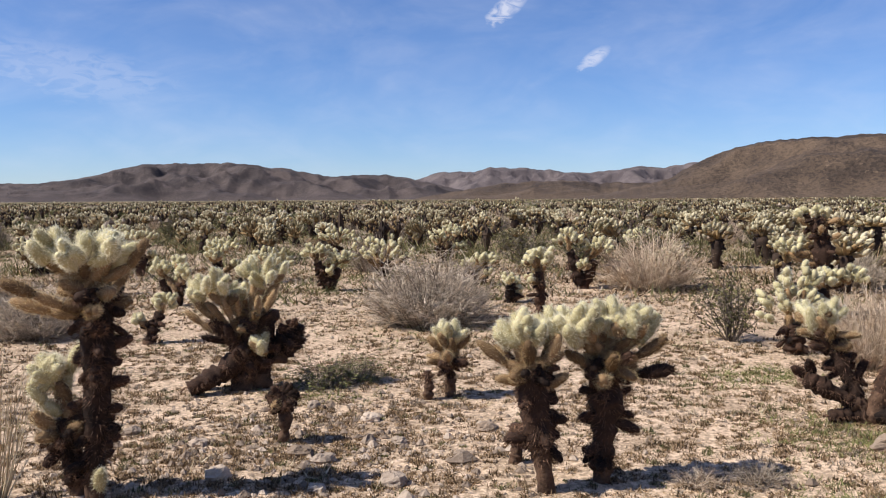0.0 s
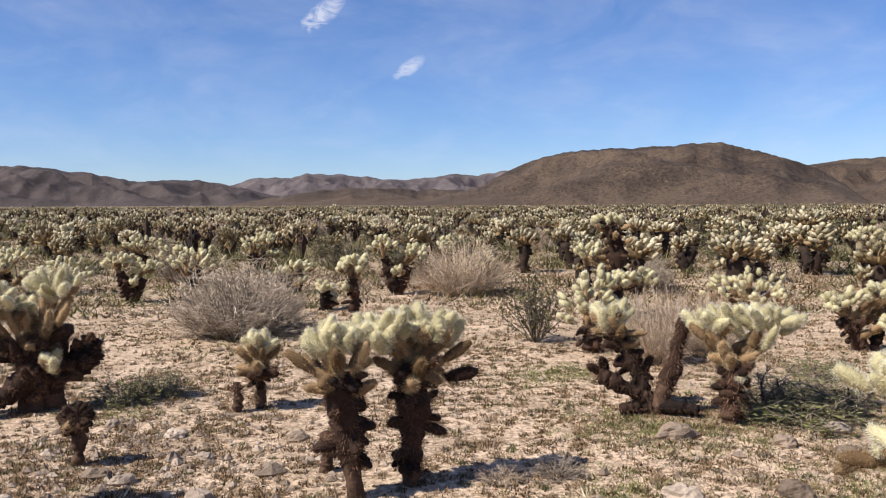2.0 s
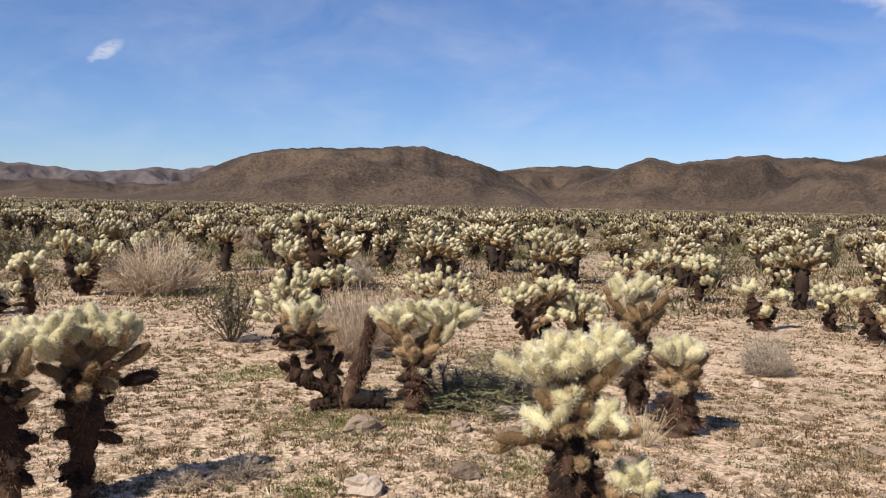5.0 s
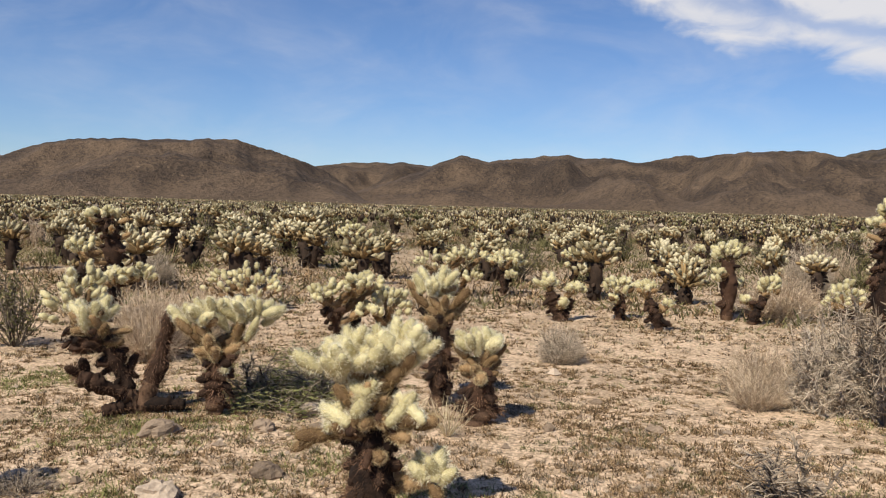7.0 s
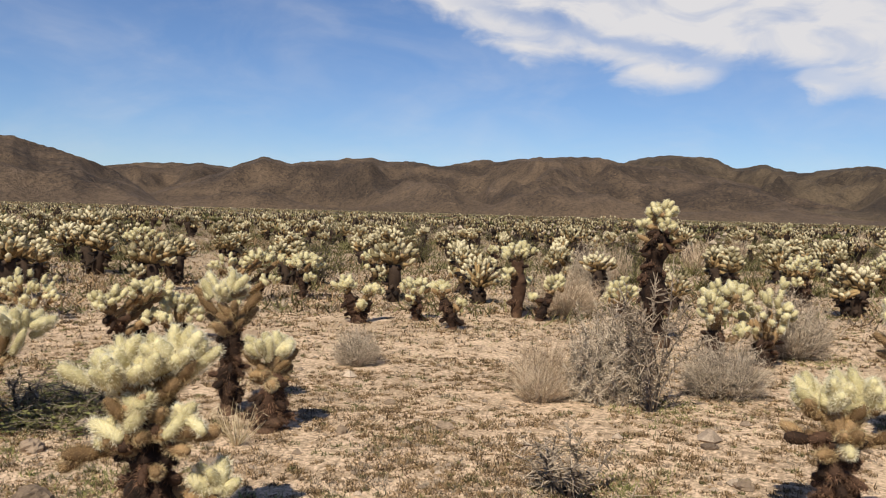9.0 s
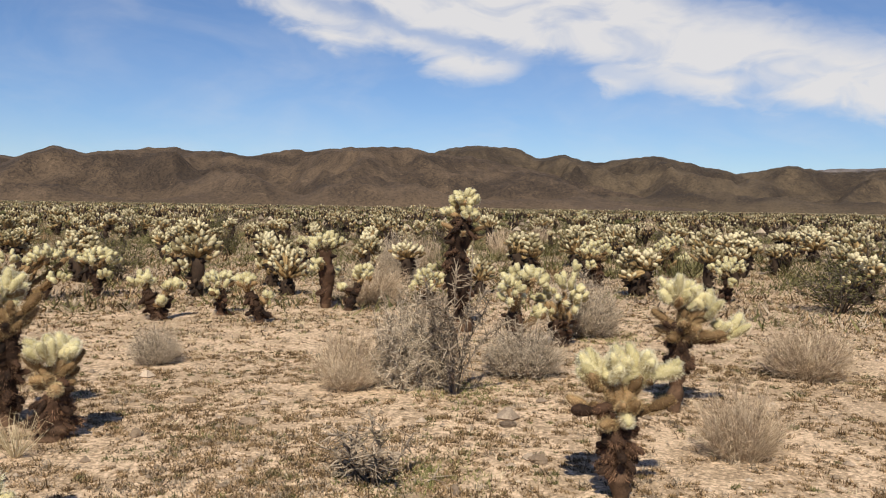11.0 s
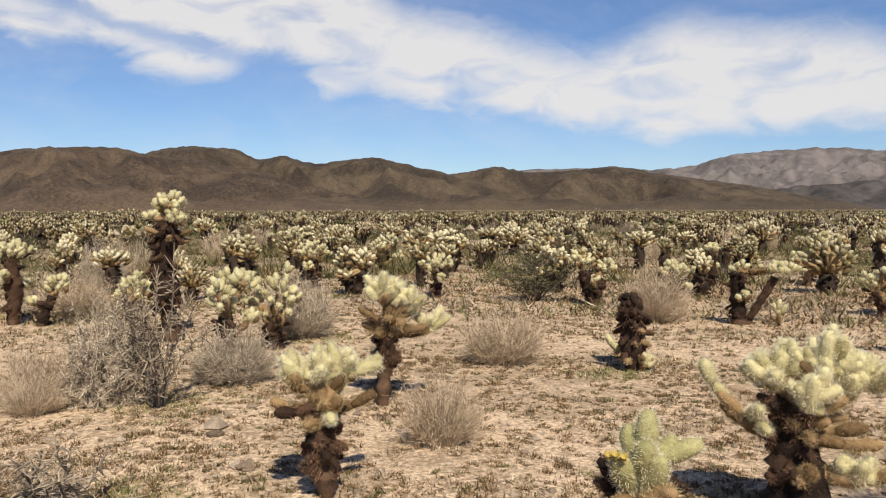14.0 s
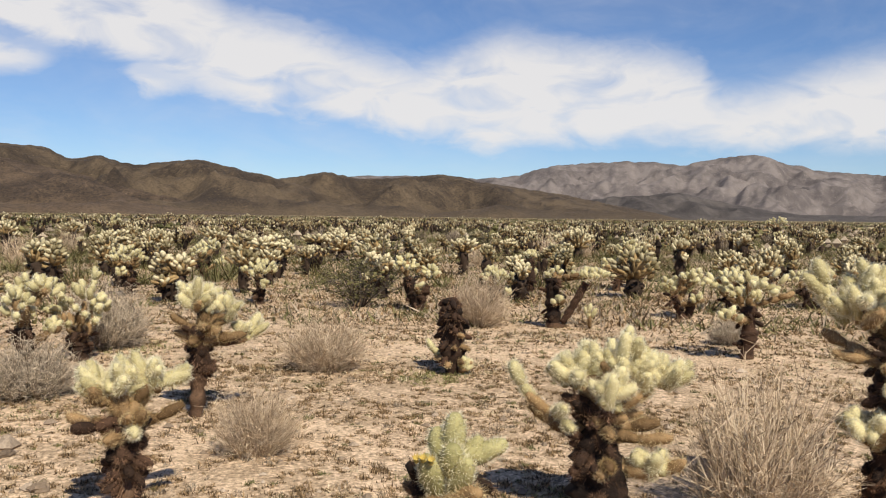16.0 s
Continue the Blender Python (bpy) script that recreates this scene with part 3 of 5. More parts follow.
def trunk_mesh(rng, path, bare=0.2, hair=700, core=0.68):
    """The stem: bark near the foot, then a ragged column of dead joints."""
    pile = Pile()
    p = np.array([(x, y, z) for x, y, z, r in path])
    rad = np.array([r for *_, r in path])
    t = np.linspace(0, 1, 25)
    tt = np.linspace(0, 1, len(p))
    pts = np.stack([np.interp(t, tt, p[:, k]) for k in range(3)], 1)
    pts[0, 2] -= 0.05
    rr = np.interp(t, tt, rad) * np.where(t < bare, 0.95, core) * (1 + np.convolve(rng.uniform(-0.34, 0.34, len(t) + 2), (0.25, 0.5, 0.25), mode="valid"))
    v, f = tube(pts, rr, 11, rng, 0.2)
    low = np.repeat(t[:-1] < bare, 22)
    mats = np.concatenate([np.where(low, 1, 0), np.zeros(len(f) - len(low), int)])
    pile.add(v, f, 0, True)
    pile.m[-1] = mats
    n = int(hair * np.linalg.norm(p[-1] - p[0]))
    u = rng.uniform(bare * 0.6, 1, n)
    c = np.stack([np.interp(u, t, pts[:, k]) for k in range(3)], 1)
    r = np.interp(u, t, rr)
    th = rng.uniform(0, 6.283, n)
    d = np.c_[np.cos(th), np.sin(th), rng.uniform(-0.9, 0.2, n)]
    root = c + d * [1, 1, 0] * r[:, None] * 0.9
    side = np.cross(d, rng.normal(0, 1, (n, 3)))
    side /= np.linalg.norm(side, axis=1)[:, None]
    ln = rng.uniform(0.02, 0.05, (n, 1))
    pile.add(np.stack([root - side * 0.0028, root + side * 0.0028, root + d * ln], 1).reshape(-1, 3), np.arange(3 * n).reshape(-1, 3), 2)
    return pile.mesh("trunk", CORE_DARK, BARK, SPINE_DARK), pts, rr


def hero(x, y, az_deg, label, seed, trunk, lobes, arms=(), old=14, bare=0.2, far="", stems=()):
    """A cholla close to the eye. Its own x runs to the right of one who sees it from the path, y away from him.
    trunk: rows of x, z, radius; lobes: x, y, z, half width, half height, joints; arms: kind, x, z to x, y, z."""
    rng = np.random.default_rng(seed)
    root = thing("cholla_cactus", x, y, label, "cactus", "cholla cacti", turn=-az_deg)
    path = [(a, 0.0, b, r) for a, b, r in trunk]
    me, pts, rr = trunk_mesh(rng, path, bare, 420 if far else 1300, 0.86 if far else 0.72)
    part("trunk", me, root, "blackened trunk with dead joints")
    for more in stems:
        part("trunk", trunk_mesh(rng, more, bare, 420 if far else 1300, 0.86)[0], root, "blackened trunk with dead joints")
    top = pts[-1]
    for i in range(int(old * (0.55 if far and old < 30 else 1.35))):
        s = rng.uniform(max(bare, 0.15), 1.0)
        k = s * (len(pts) - 1)
        c = np.array([np.interp(k, np.arange(len(pts)), pts[:, q]) for q in range(3)])
        r = np.interp(k, np.arange(len(pts)), rr)
        th = rng.uniform(0, 6.283)
        out = np.array((math.cos(th), math.sin(th), 0))
        b = c + out * r * 0.75
        d = out * rng.uniform(0.6, 1.0) + np.array((0, 0, rng.uniform(-0.9, 0.25)))
        joint("dark" + far, root, b, b + d / np.linalg.norm(d) * (rng.uniform(0.07, 0.16) if far else rng.uniform(0.05, 0.12)), rng, "old_joint", rng.uniform(0.7, 1.25) if far else rng.uniform(0.6, 1.0))
    for cx, cy, cz, rx, rz, n in lobes:
        c = np.array((cx, cy, cz))
        near = pts[np.argmin(np.linalg.norm(pts - (c - [0, 0, rz]), axis=1))]
        ry = rx * 0.8
        tips = []
        n = int(n * (0.85 if far else 0.56))
        k = max(4, n // 3)
        limbs = [np.array((math.sqrt(1 - u * u) * math.cos(j * 2.39996 + seed), math.sqrt(1 - u * u) * math.sin(j * 2.39996 + seed), u)) for j, u in enumerate(1.0 - 1.2 * (np.arange(k) + 0.5) / k)]
        grown = rng.uniform(0.72, 1.22, k)
        for i in range(n):
            s = (i + 0.5) / n
            up = 1.0 - 1.32 * s
            ph = i * 2.39996 + rng.uniform(-0.3, 0.3)
            q = math.sqrt(max(0, 1 - up * up))
            d = np.array((q * math.cos(ph), q * math.sin(ph), up))
            j = int(np.argmax([d @ l for l in limbs]))
            d = d * 0.7 + limbs[j] * 0.3
            tip = c + d * (rx, ry, rz) * grown[j] * rng.uniform(0.84, 1.16)
            lean = np.array((d[0] * 0.95, d[1] * 0.95, 0.62 + 0.5 * max(up, -0.1))) + rng.normal(0, 0.22, 3)
            lean /= np.linalg.norm(lean)
            ln = rng.uniform(0.09, 0.145) if far else rng.uniform(0.12, 0.21)
            base = tip - lean * ln
            joint(("pale" if up > -0.12 or rng.random() < 0.35 else "gold") + far, root, base, tip, rng, "joint", 1.0)
            tips.append(base)
        for i in range(max(3, n // (7 if far else 4))):
            b = tips[rng.integers(len(tips))]
            start = near + rng.normal(0, 0.02, 3)
            chain("gold" + far, root, start, b * 0.9 + near * 0.1, rng, 0.14, fat=1.05)
    for i in range(0 if far else 9):
        th = i * 0.7 + rng.uniform(-0.3, 0.3)
        b = top + np.array((math.cos(th) * 0.03, math.sin(th) * 0.03, rng.uniform(-0.12, 0.0)))
        d = np.array((math.cos(th), math.sin(th), rng.uniform(-0.1, 0.9)))
        joint("gold" if rng.random() < 0.7 else "dark", root, b, b + d / np.linalg.norm(d) * rng.uniform(0.11, 0.19), rng, "branch_joint", rng.uniform(0.9, 1.2))
    for kind, x0, z0, x1, y1, z1 in arms:
        chain(kind + far, root, (x0, 0, z0), (x1, y1, z1), rng, 0.15, 0.04, fat=1.15 if kind == "dark" else 1.2 if kind == "green" else 1.0)
    return root


def octa():
    v = np.array(((1, 0, 0), (0, 1, 0), (-1, 0, 0), (0, -1, 0), (0, 0, 1), (0, 0, -1)), float)
    f = np.array(((0, 1, 4), (1, 2, 4), (2, 3, 4), (3, 0, 4), (1, 0, 5), (2, 1, 5), (3, 2, 5), (0, 3, 5)))
    return v, f


def make_bud():
    """A small yellow flower of pointed petals."""
    p = Pile()
    v, f = octa()
    p.add(v * (0.016, 0.016, 0.02), f, 0, True)
    for i in range(9):
        a = i * 0.698
        c, s = math.cos(a), math.sin(a)
        p.add(np.array(((c * 0.006 - s * 0.008, s * 0.006 + c * 0.008, 0.012), (c * 0.006 + s * 0.008, s * 0.006 - c * 0.008, 0.012), (c * 0.026, s * 0.026, 0.036))), np.array(((0, 1, 2),)), 0)
    return p.mesh("flower", mottled("yellow petals", (0.32, 0.21, 0.045), (0.54, 0.40, 0.11), 40, 0.6))


def make_heroes():
    hero(-1.86, 4.41, -22.8, "tall cholla cactus with black trunk and golden arms", 11,
         [(0, 0, 0.065), (0.02, 0.3, 0.075), (0.03, 0.62, 0.105), (0.03, 0.95, 0.115), (0.02, 1.12, 0.11)],
         [(-0.02, 0, 1.33, 0.24, 0.11, 40)],
         [("gold", 0, 1.02, -0.40, -0.05, 1.17), ("gold", -0.02, 0.98, -0.36, 0.08, 1.06), ("gold", 0.05, 1.15, 0.29, 0.0, 1.36), ("gold", 0, 1.15, -0.24, 0.05, 1.32), ("gold", 0.02, 0.98, 0.0, -0.2, 1.02), ("gold", 0.05, 1.05, 0.2, 0.1, 1.2), ("dark", 0.05, 0.8, 0.2, 0, 0.84), ("dark", 0.05, 0.6, 0.18, 0, 0.62), ("pale", 0.02, 0.02, 0.03, -0.12, 0.17)], old=34, bare=0.1)
    hero(-1.99, 4.47, -23.5, "small pale cholla leaning from a dark stem", 12,
         [(0.02, 0, 0.05), (-0.03, 0.22, 0.06), (-0.06, 0.42, 0.06)], [(-0.11, 0, 0.68, 0.13, 0.12, 18)], [("pale", -0.06, 0.5, 0.05, 0.03, 0.80), ("gold", -0.03, 0.36, -0.2, 0, 0.44), ("pale", -0.06, 0.44, -0.2, 0, 0.62)], old=10)
    hero(-1.69, 7.01, -13.5, "spreading cholla clump with fallen dark branches", 13,
         [(0, 0, 0.09), (0.05, 0.3, 0.12), (0.10, 0.6, 0.10)],
         [(-0.26, 0, 0.84, 0.24, 0.20, 34), (0.20, 0.05, 0.95, 0.20, 0.18, 28), (0.14, -0.17, 0.42, 0.12, 0.07, 9), (-0.04, 0.1, 0.76, 0.2, 0.14, 14)],
         [("gold", -0.02, 0.42, -0.36, -0.02, 0.76), ("gold", -0.04, 0.45, -0.26, -0.08, 0.74), ("gold", -0.02, 0.45, -0.14, -0.1, 0.78), ("gold", -0.04, 0.4, -0.44, 0.05, 0.66), ("gold", 0.0, 0.5, -0.04, -0.1, 0.8), ("gold", 0.1, 0.55, 0.28, -0.05, 0.82), ("gold", 0.1, 0.5, 0.14, -0.15, 0.78), ("dark", -0.02, 0.35, -0.2, -0.05, 0.55), ("dark", -0.02, 0.3, -0.12, -0.1, 0.55), ("dark", 0.1, 0.45, 0.2, -0.1, 0.62),
          ("dark", 0.4, 0.42, 0.5, -0.06, 0.5), ("dark", 0.4, 0.46, 0.44, -0.1, 0.58), ("dark", 0.42, 0.44, 0.5, 0.05, 0.4), ("dark", 0.38, 0.4, 0.4, -0.14, 0.36), ("dark", 0.36, 0.44, 0.32, -0.1, 0.54), ("dark", -0.2, 0.16, -0.28, -0.18, 0.1), ("dark", -0.1, 0.24, -0.14, -0.16, 0.2), ("dark", 0.1, 0.2, 0.24, -0.12, 0.24), ("dark", 0.12, 0.34, 0.3, -0.1, 0.34), ("dark", 0.0, 0.2, -0.05, -0.2, 0.36), ("dark", -0.1, 0.4, -0.3, -0.08, 0.46)], old=56,
         stems=[[(0.05, 0, 0.32, 0.09), (-0.18, -0.08, 0.15, 0.10), (-0.42, -0.14, 0.05, 0.09)], [(-0.02, 0.05, 0.2, 0.08), (-0.22, 0.06, 0.12, 0.08), (-0.36, 0.08, 0.06, 0.06)], [(0.05, 0, 0.2, 0.08), (0.25, 0, 0.32, 0.09), (0.40, 0, 0.42, 0.13), (0.46, 0, 0.54, 0.08)], [(0.0, 0, 0.3, 0.09), (-0.1, 0, 0.45, 0.08), (-0.22, 0, 0.6, 0.06)], [(0.14, 0.04, 0.0, 0.10), (0.16, 0.04, 0.3, 0.13), (0.22, 0.05, 0.66, 0.10)], [(0.3, 0, 0.26, 0.07), (0.4, 0, 0.34, 0.09), (0.46, 0, 0.44, 0.10)]])
    hero(0.05, 6.81, 0.4, "small young cholla cactus with pale tips", 14,
         [(0, 0, 0.035), (0, 0.18, 0.05), (-0.01, 0.34, 0.055)], [(-0.01, 0, 0.53, 0.15, 0.11, 15)], [("gold", 0, 0.3, -0.17, 0, 0.48), ("gold", 0, 0.32, 0.15, 0, 0.5), ("gold", 0, 0.3, 0.02, -0.1, 0.48)], old=4, bare=0.4)
    hero(0.56, 4.53, 7.0, "cholla cactus with creamy crown on a dark leaning trunk", 15,
         [(0, 0, 0.055), (-0.03, 0.22, 0.06), (-0.05, 0.34, 0.11), (-0.07, 0.52, 0.115), (-0.1, 0.7, 0.09)],
         [(-0.13, 0, 0.88, 0.16, 0.13, 28)],
         [("gold", -0.1, 0.66, -0.36, -0.05, 0.82), ("gold", -0.09, 0.62, -0.28, 0.08, 0.78), ("gold", -0.06, 0.56, 0.10, 0, 0.64), ("gold", -0.08, 0.66, -0.1, -0.16, 0.84), ("gold", -0.06, 0.66, 0.06, -0.05, 0.86), ("dark", -0.08, 0.3, -0.22, -0.05, 0.3)], old=22, bare=0.3)
    hero(0.89, 4.67, 10.8, "broad creamy cholla cactus on a black trunk", 16,
         [(0, 0, 0.055), (0.0, 0.18, 0.075), (0.02, 0.42, 0.115), (0.02, 0.6, 0.12), (0.0, 0.7, 0.09)],
         [(-0.18, -0.05, 0.90, 0.20, 0.13, 34), (0.12, 0, 0.91, 0.22, 0.12, 38)],
         [("dark", 0.06, 0.64, 0.37, 0, 0.65), ("gold", 0.06, 0.68, 0.33, -0.04, 0.82), ("gold", 0.0, 0.66, -0.20, -0.08, 0.74), ("gold", 0.02, 0.62, 0.06, -0.18, 0.74), ("gold", 0.05, 0.66, 0.16, -0.12, 0.62), ("dark", 0.05, 0.35, 0.19, 0, 0.30)], old=32, bare=0.12)
    hero(2.93, 5.81, 25.6, "fallen dark cholla with one living pale head", 17,
         [(0, 0, 0.08), (-0.08, 0.25, 0.075), (-0.2, 0.5, 0.065), (-0.24, 0.62, 0.06)], [(-0.29, 0, 0.76, 0.18, 0.10, 22)],
         [("dark", -0.35, 0.28, -0.46, -0.1, 0.36), ("dark", -0.34, 0.3, -0.36, -0.12, 0.42), ("gold", -0.22, 0.6, -0.44, 0, 0.74), ("gold", -0.22, 0.6, -0.3, -0.1, 0.72), ("dark", -0.08, 0.2, 0.0, 0.05, 0.42), ("dark", -0.24, 0.55, -0.4, 0, 0.6)], old=26,
         stems=[[(0.0, 0, 0.10, 0.07), (-0.2, -0.08, 0.2, 0.07), (-0.38, -0.1, 0.3, 0.06)], [(0.04, 0, 0.03, 0.07), (0.15, 0, 0.33, 0.07), (0.20, 0, 0.55, 0.065), (0.25, 0, 0.74, 0.055)], [(0, 0, 0.05, 0.07), (0.18, -0.06, 0.07, 0.065), (0.34, -0.1, 0.06, 0.05)], [(0, 0, 0.06, 0.06), (-0.12, -0.06, 0.05, 0.06), (-0.22, -0.1, 0.04, 0.045)]])
    hero(3.36, 5.42, 30.7, "wide cholla cactus with cream crown and brown trunk", 18,
         [(0, 0, 0.07), (0, 0.22, 0.085), (0.02, 0.46, 0.10)], [(-0.10, 0, 0.74, 0.22, 0.14, 34), (0.2, 0, 0.76, 0.23, 0.16, 34)],
         [("gold", 0, 0.44, -0.28, 0, 0.70), ("gold", 0.03, 0.44, 0.28, 0, 0.62), ("gold", 0.03, 0.42, 0.16, -0.12, 0.52), ("gold", 0, 0.42, -0.06, -0.16, 0.6), ("pale", 0.05, 0.32, 0.07, -0.12, 0.36)], old=18)
    hero(4.89, 4.64, 45.5, "cholla cactus with golden arms on a tall black trunk", 19,
         [(0, 0, 0.085), (0, 0.3, 0.10), (0.01, 0.6, 0.10), (0.0, 0.72, 0.085)], [(-0.06, 0, 0.97, 0.20, 0.13, 26)],
         [("gold", 0, 0.7, 0.22, 0, 0.92), ("gold", 0, 0.7, -0.22, 0, 0.9), ("gold", 0, 0.7, 0.04, -0.15, 0.88), ("gold", 0.0, 0.68, 0.2, 0.1, 0.8), ("dark", 0, 0.5, 0.17, 0, 0.55)], old=28, bare=0.08)
    hero(2.82, 2.95, 41.6, "bushy cream cholla cactus with rusty brown lower arms", 20,
         [(0, 0, 0.10), (0, 0.2, 0.13), (0, 0.4, 0.15), (0.0, 0.56, 0.12), (-0.02, 0.71, 0.08)],
         [(-0.11, 0, 0.90, 0.21, 0.10, 40), (0.13, 0, 0.94, 0.17, 0.11, 34), (-0.06, -0.12, 0.75, 0.09, 0.05, 6), (0.15, -0.10, 0.70, 0.08, 0.05, 6), (-0.2, -0.06, 0.64, 0.06, 0.05, 5), (0.28, -0.05, 0.36, 0.11, 0.09, 14)],
         [("gold", -0.04, 0.52, -0.36, -0.05, 0.50), ("gold", -0.26, 0.50, -0.38, 0.0, 0.42), ("gold", 0.05, 0.54, 0.30, -0.05, 0.58), ("gold", 0.05, 0.52, 0.16, -0.16, 0.52), ("gold", 0, 0.56, -0.04, -0.19, 0.59), ("gold", 0.0, 0.6, 0.05, -0.13, 0.70), ("gold", -0.05, 0.6, -0.18, -0.11, 0.75), ("gold", 0.0, 0.47, -0.18, -0.13, 0.57), ("dark", -0.06, 0.6, -0.11, -0.14, 0.54), ("gold", 0.02, 0.4, 0.04, -0.2, 0.44)], old=30, bare=0.05)
    hero(4.71, 4.05, 48.2, "low pale cholla cactus with a stout dark base", 21,
         [(0, 0, 0.12), (0, 0.16, 0.11), (0.02, 0.32, 0.07), (0.02, 0.44, 0.05)], [(0.02, 0, 0.62, 0.20, 0.10, 28)], [("gold", 0.02, 0.42, -0.16, 0, 0.58), ("gold", 0.02, 0.42, 0.2, 0, 0.58), ("dark", 0, 0.15, -0.16, 0, 0.1), ("dark", 0, 0.15, 0.18, 0, 0.1)], old=20)
    hero(5.01, 0.32, 82.2, "cream cholla cactus with a narrow black trunk", 22,
         [(0, 0, 0.055), (-0.02, 0.2, 0.06), (-0.03, 0.3, 0.1), (-0.03, 0.5, 0.10)], [(-0.12, 0, 0.72, 0.19, 0.12, 30), (0.08, 0.03, 0.76, 0.18, 0.12, 28)],
         [("gold", 0, 0.5, 0.26, -0.02, 0.58), ("gold", -0.06, 0.5, -0.30, 0, 0.55), ("gold", -0.02, 0.48, 0.0, -0.16, 0.56), ("dark", -0.04, 0.52, -0.27, -0.08, 0.5), ("pale", 0.0, 0.5, 0.03, -0.17, 0.47)], old=22, bare=0.3)
    hero(7.22, 0.22, 85.6, "upright cholla cactus with lopsided straw crown", 23,
         [(0, 0, 0.06), (0.02, 0.3, 0.065), (0.03, 0.42, 0.1), (0.03, 0.72, 0.10)], [(0.02, 0, 0.94, 0.21, 0.15, 30), (0.22, 0.05, 0.86, 0.2, 0.13, 24), (0.38, 0.08, 0.70, 0.15, 0.09, 14)],
         [("gold", 0.03, 0.66, -0.18, 0, 0.8), ("gold", 0.03, 0.64, 0.3, -0.02, 0.62), ("gold", 0.03, 0.66, 0.1, -0.15, 0.72), ("dark", 0.03, 0.6, 0.34, 0.05, 0.6)], old=22, bare=0.45)
    hero(4.60, -2.12, 111.3, "large cream cholla cactus with long golden arms", 24,
         [(0, 0, 0.19), (0, 0.2, 0.21), (-0.02, 0.38, 0.15), (-0.01, 0.52, 0.13), (0.02, 0.62, 0.10)],
         [(-0.11, 0, 0.79, 0.17, 0.14, 34), (0.09, 0.02, 0.84, 0.20, 0.14, 40), (0.28, 0.0, 0.80, 0.16, 0.12, 30), (0.06, -0.12, 0.72, 0.14, 0.09, 18), (0.28, -0.06, 0.36, 0.14, 0.045, 11)],
         [("gold", -0.05, 0.47, -0.27, -0.06, 0.53), ("gold", -0.25, 0.52, -0.37, -0.06, 0.64), ("pale", -0.35, 0.61, -0.46, -0.06, 0.81), ("gold", -0.25, 0.50, -0.36, -0.02, 0.58), ("pale", -0.20, 0.50, -0.14, -0.14, 0.49), ("pale", -0.24, 0.53, -0.18, -0.16, 0.60),
          ("gold", 0.02, 0.46, 0.36, -0.08, 0.46), ("gold", 0.06, 0.50, 0.30, -0.02, 0.52), ("gold", 0.02, 0.47, 0.06, -0.2, 0.48), ("gold", 0.02, 0.33, 0.06, -0.24, 0.33), ("gold", 0.0, 0.34, 0.02, -0.22, 0.28),
          ("dark", 0.0, 0.52, -0.18, -0.04, 0.64), ("dark", 0.0, 0.5, -0.12, -0.12, 0.62), ("gold", 0.03, 0.54, 0.2, -0.06, 0.66), ("gold", 0.03, 0.54, 0.12, -0.12, 0.64), ("dark", 0.02, 0.55, 0.04, -0.12, 0.62)], old=30, bare=0.03)
    young = hero(3.48, -1.09, 101.2, "young green cholla cactus with fat joints and a yellow flower", 25,
         [(0, 0, 0.08), (0, 0.25, 0.10), (0.0, 0.46, 0.08), (0.0, 0.55, 0.06)], [],
         [("green", 0.02, 0.70, 0.03, -0.02, 0.85), ("green", -0.01, 0.66, -0.04, 0.02, 0.79), ("green", 0.03, 0.60, 0.02, -0.10, 0.75), ("green", -0.03, 0.54, -0.075, -0.11, 0.71), ("green", 0.02, 0.54, 0.075, -0.11, 0.70), ("green", 0.05, 0.64, 0.12, 0.0, 0.76),
          ("green", 0.06, 0.67, 0.21, -0.02, 0.75), ("green", 0.0, 0.58, 0.01, 0.04, 0.74), ("gold", 0.02, 0.52, 0.08, -0.11, 0.58), ("dark", -0.02, 0.56, -0.14, -0.02, 0.66), ("dark", -0.02, 0.48, -0.13, 0.0, 0.58), ("dark", 0.02, 0.54, 0.16, 0.0, 0.58), ("dark", 0.0, 0.46, -0.1, -0.05, 0.50)], old=16)
    petals = make_bud()
    for bx, by, bz in ((-0.085, -0.14, 0.715), (-0.055, -0.145, 0.71), (-0.11, -0.13, 0.71)):
        part("flower", petals, young, "small yellow flower", m=pose(bx, by, bz, 30, 0, 0) @ Matrix.Scale(0.75, 4))
    hero(4.22, -3.52, 128.2, "tall cream cholla cactus with heavy drooping arms", 26,
         [(0, 0, 0.12), (0.03, 0.4, 0.13), (0.06, 0.7, 0.15), (0.08, 0.92, 0.12)], [(-0.12, 0, 1.18, 0.27, 0.20, 46), (0.2, 0, 1.24, 0.28, 0.20, 44), (-0.05, -0.12, 0.55, 0.17, 0.12, 22)],
         [("gold", 0.05, 0.86, -0.30, 0, 1.0), ("gold", 0.05, 0.84, -0.24, -0.08, 0.9), ("gold", 0.08, 0.86, 0.36, 0, 1.0), ("gold", 0.05, 0.8, 0.0, -0.2, 0.86), ("pale", 0.06, 0.8, 0.02, -0.2, 0.74)], old=34, bare=0.08)


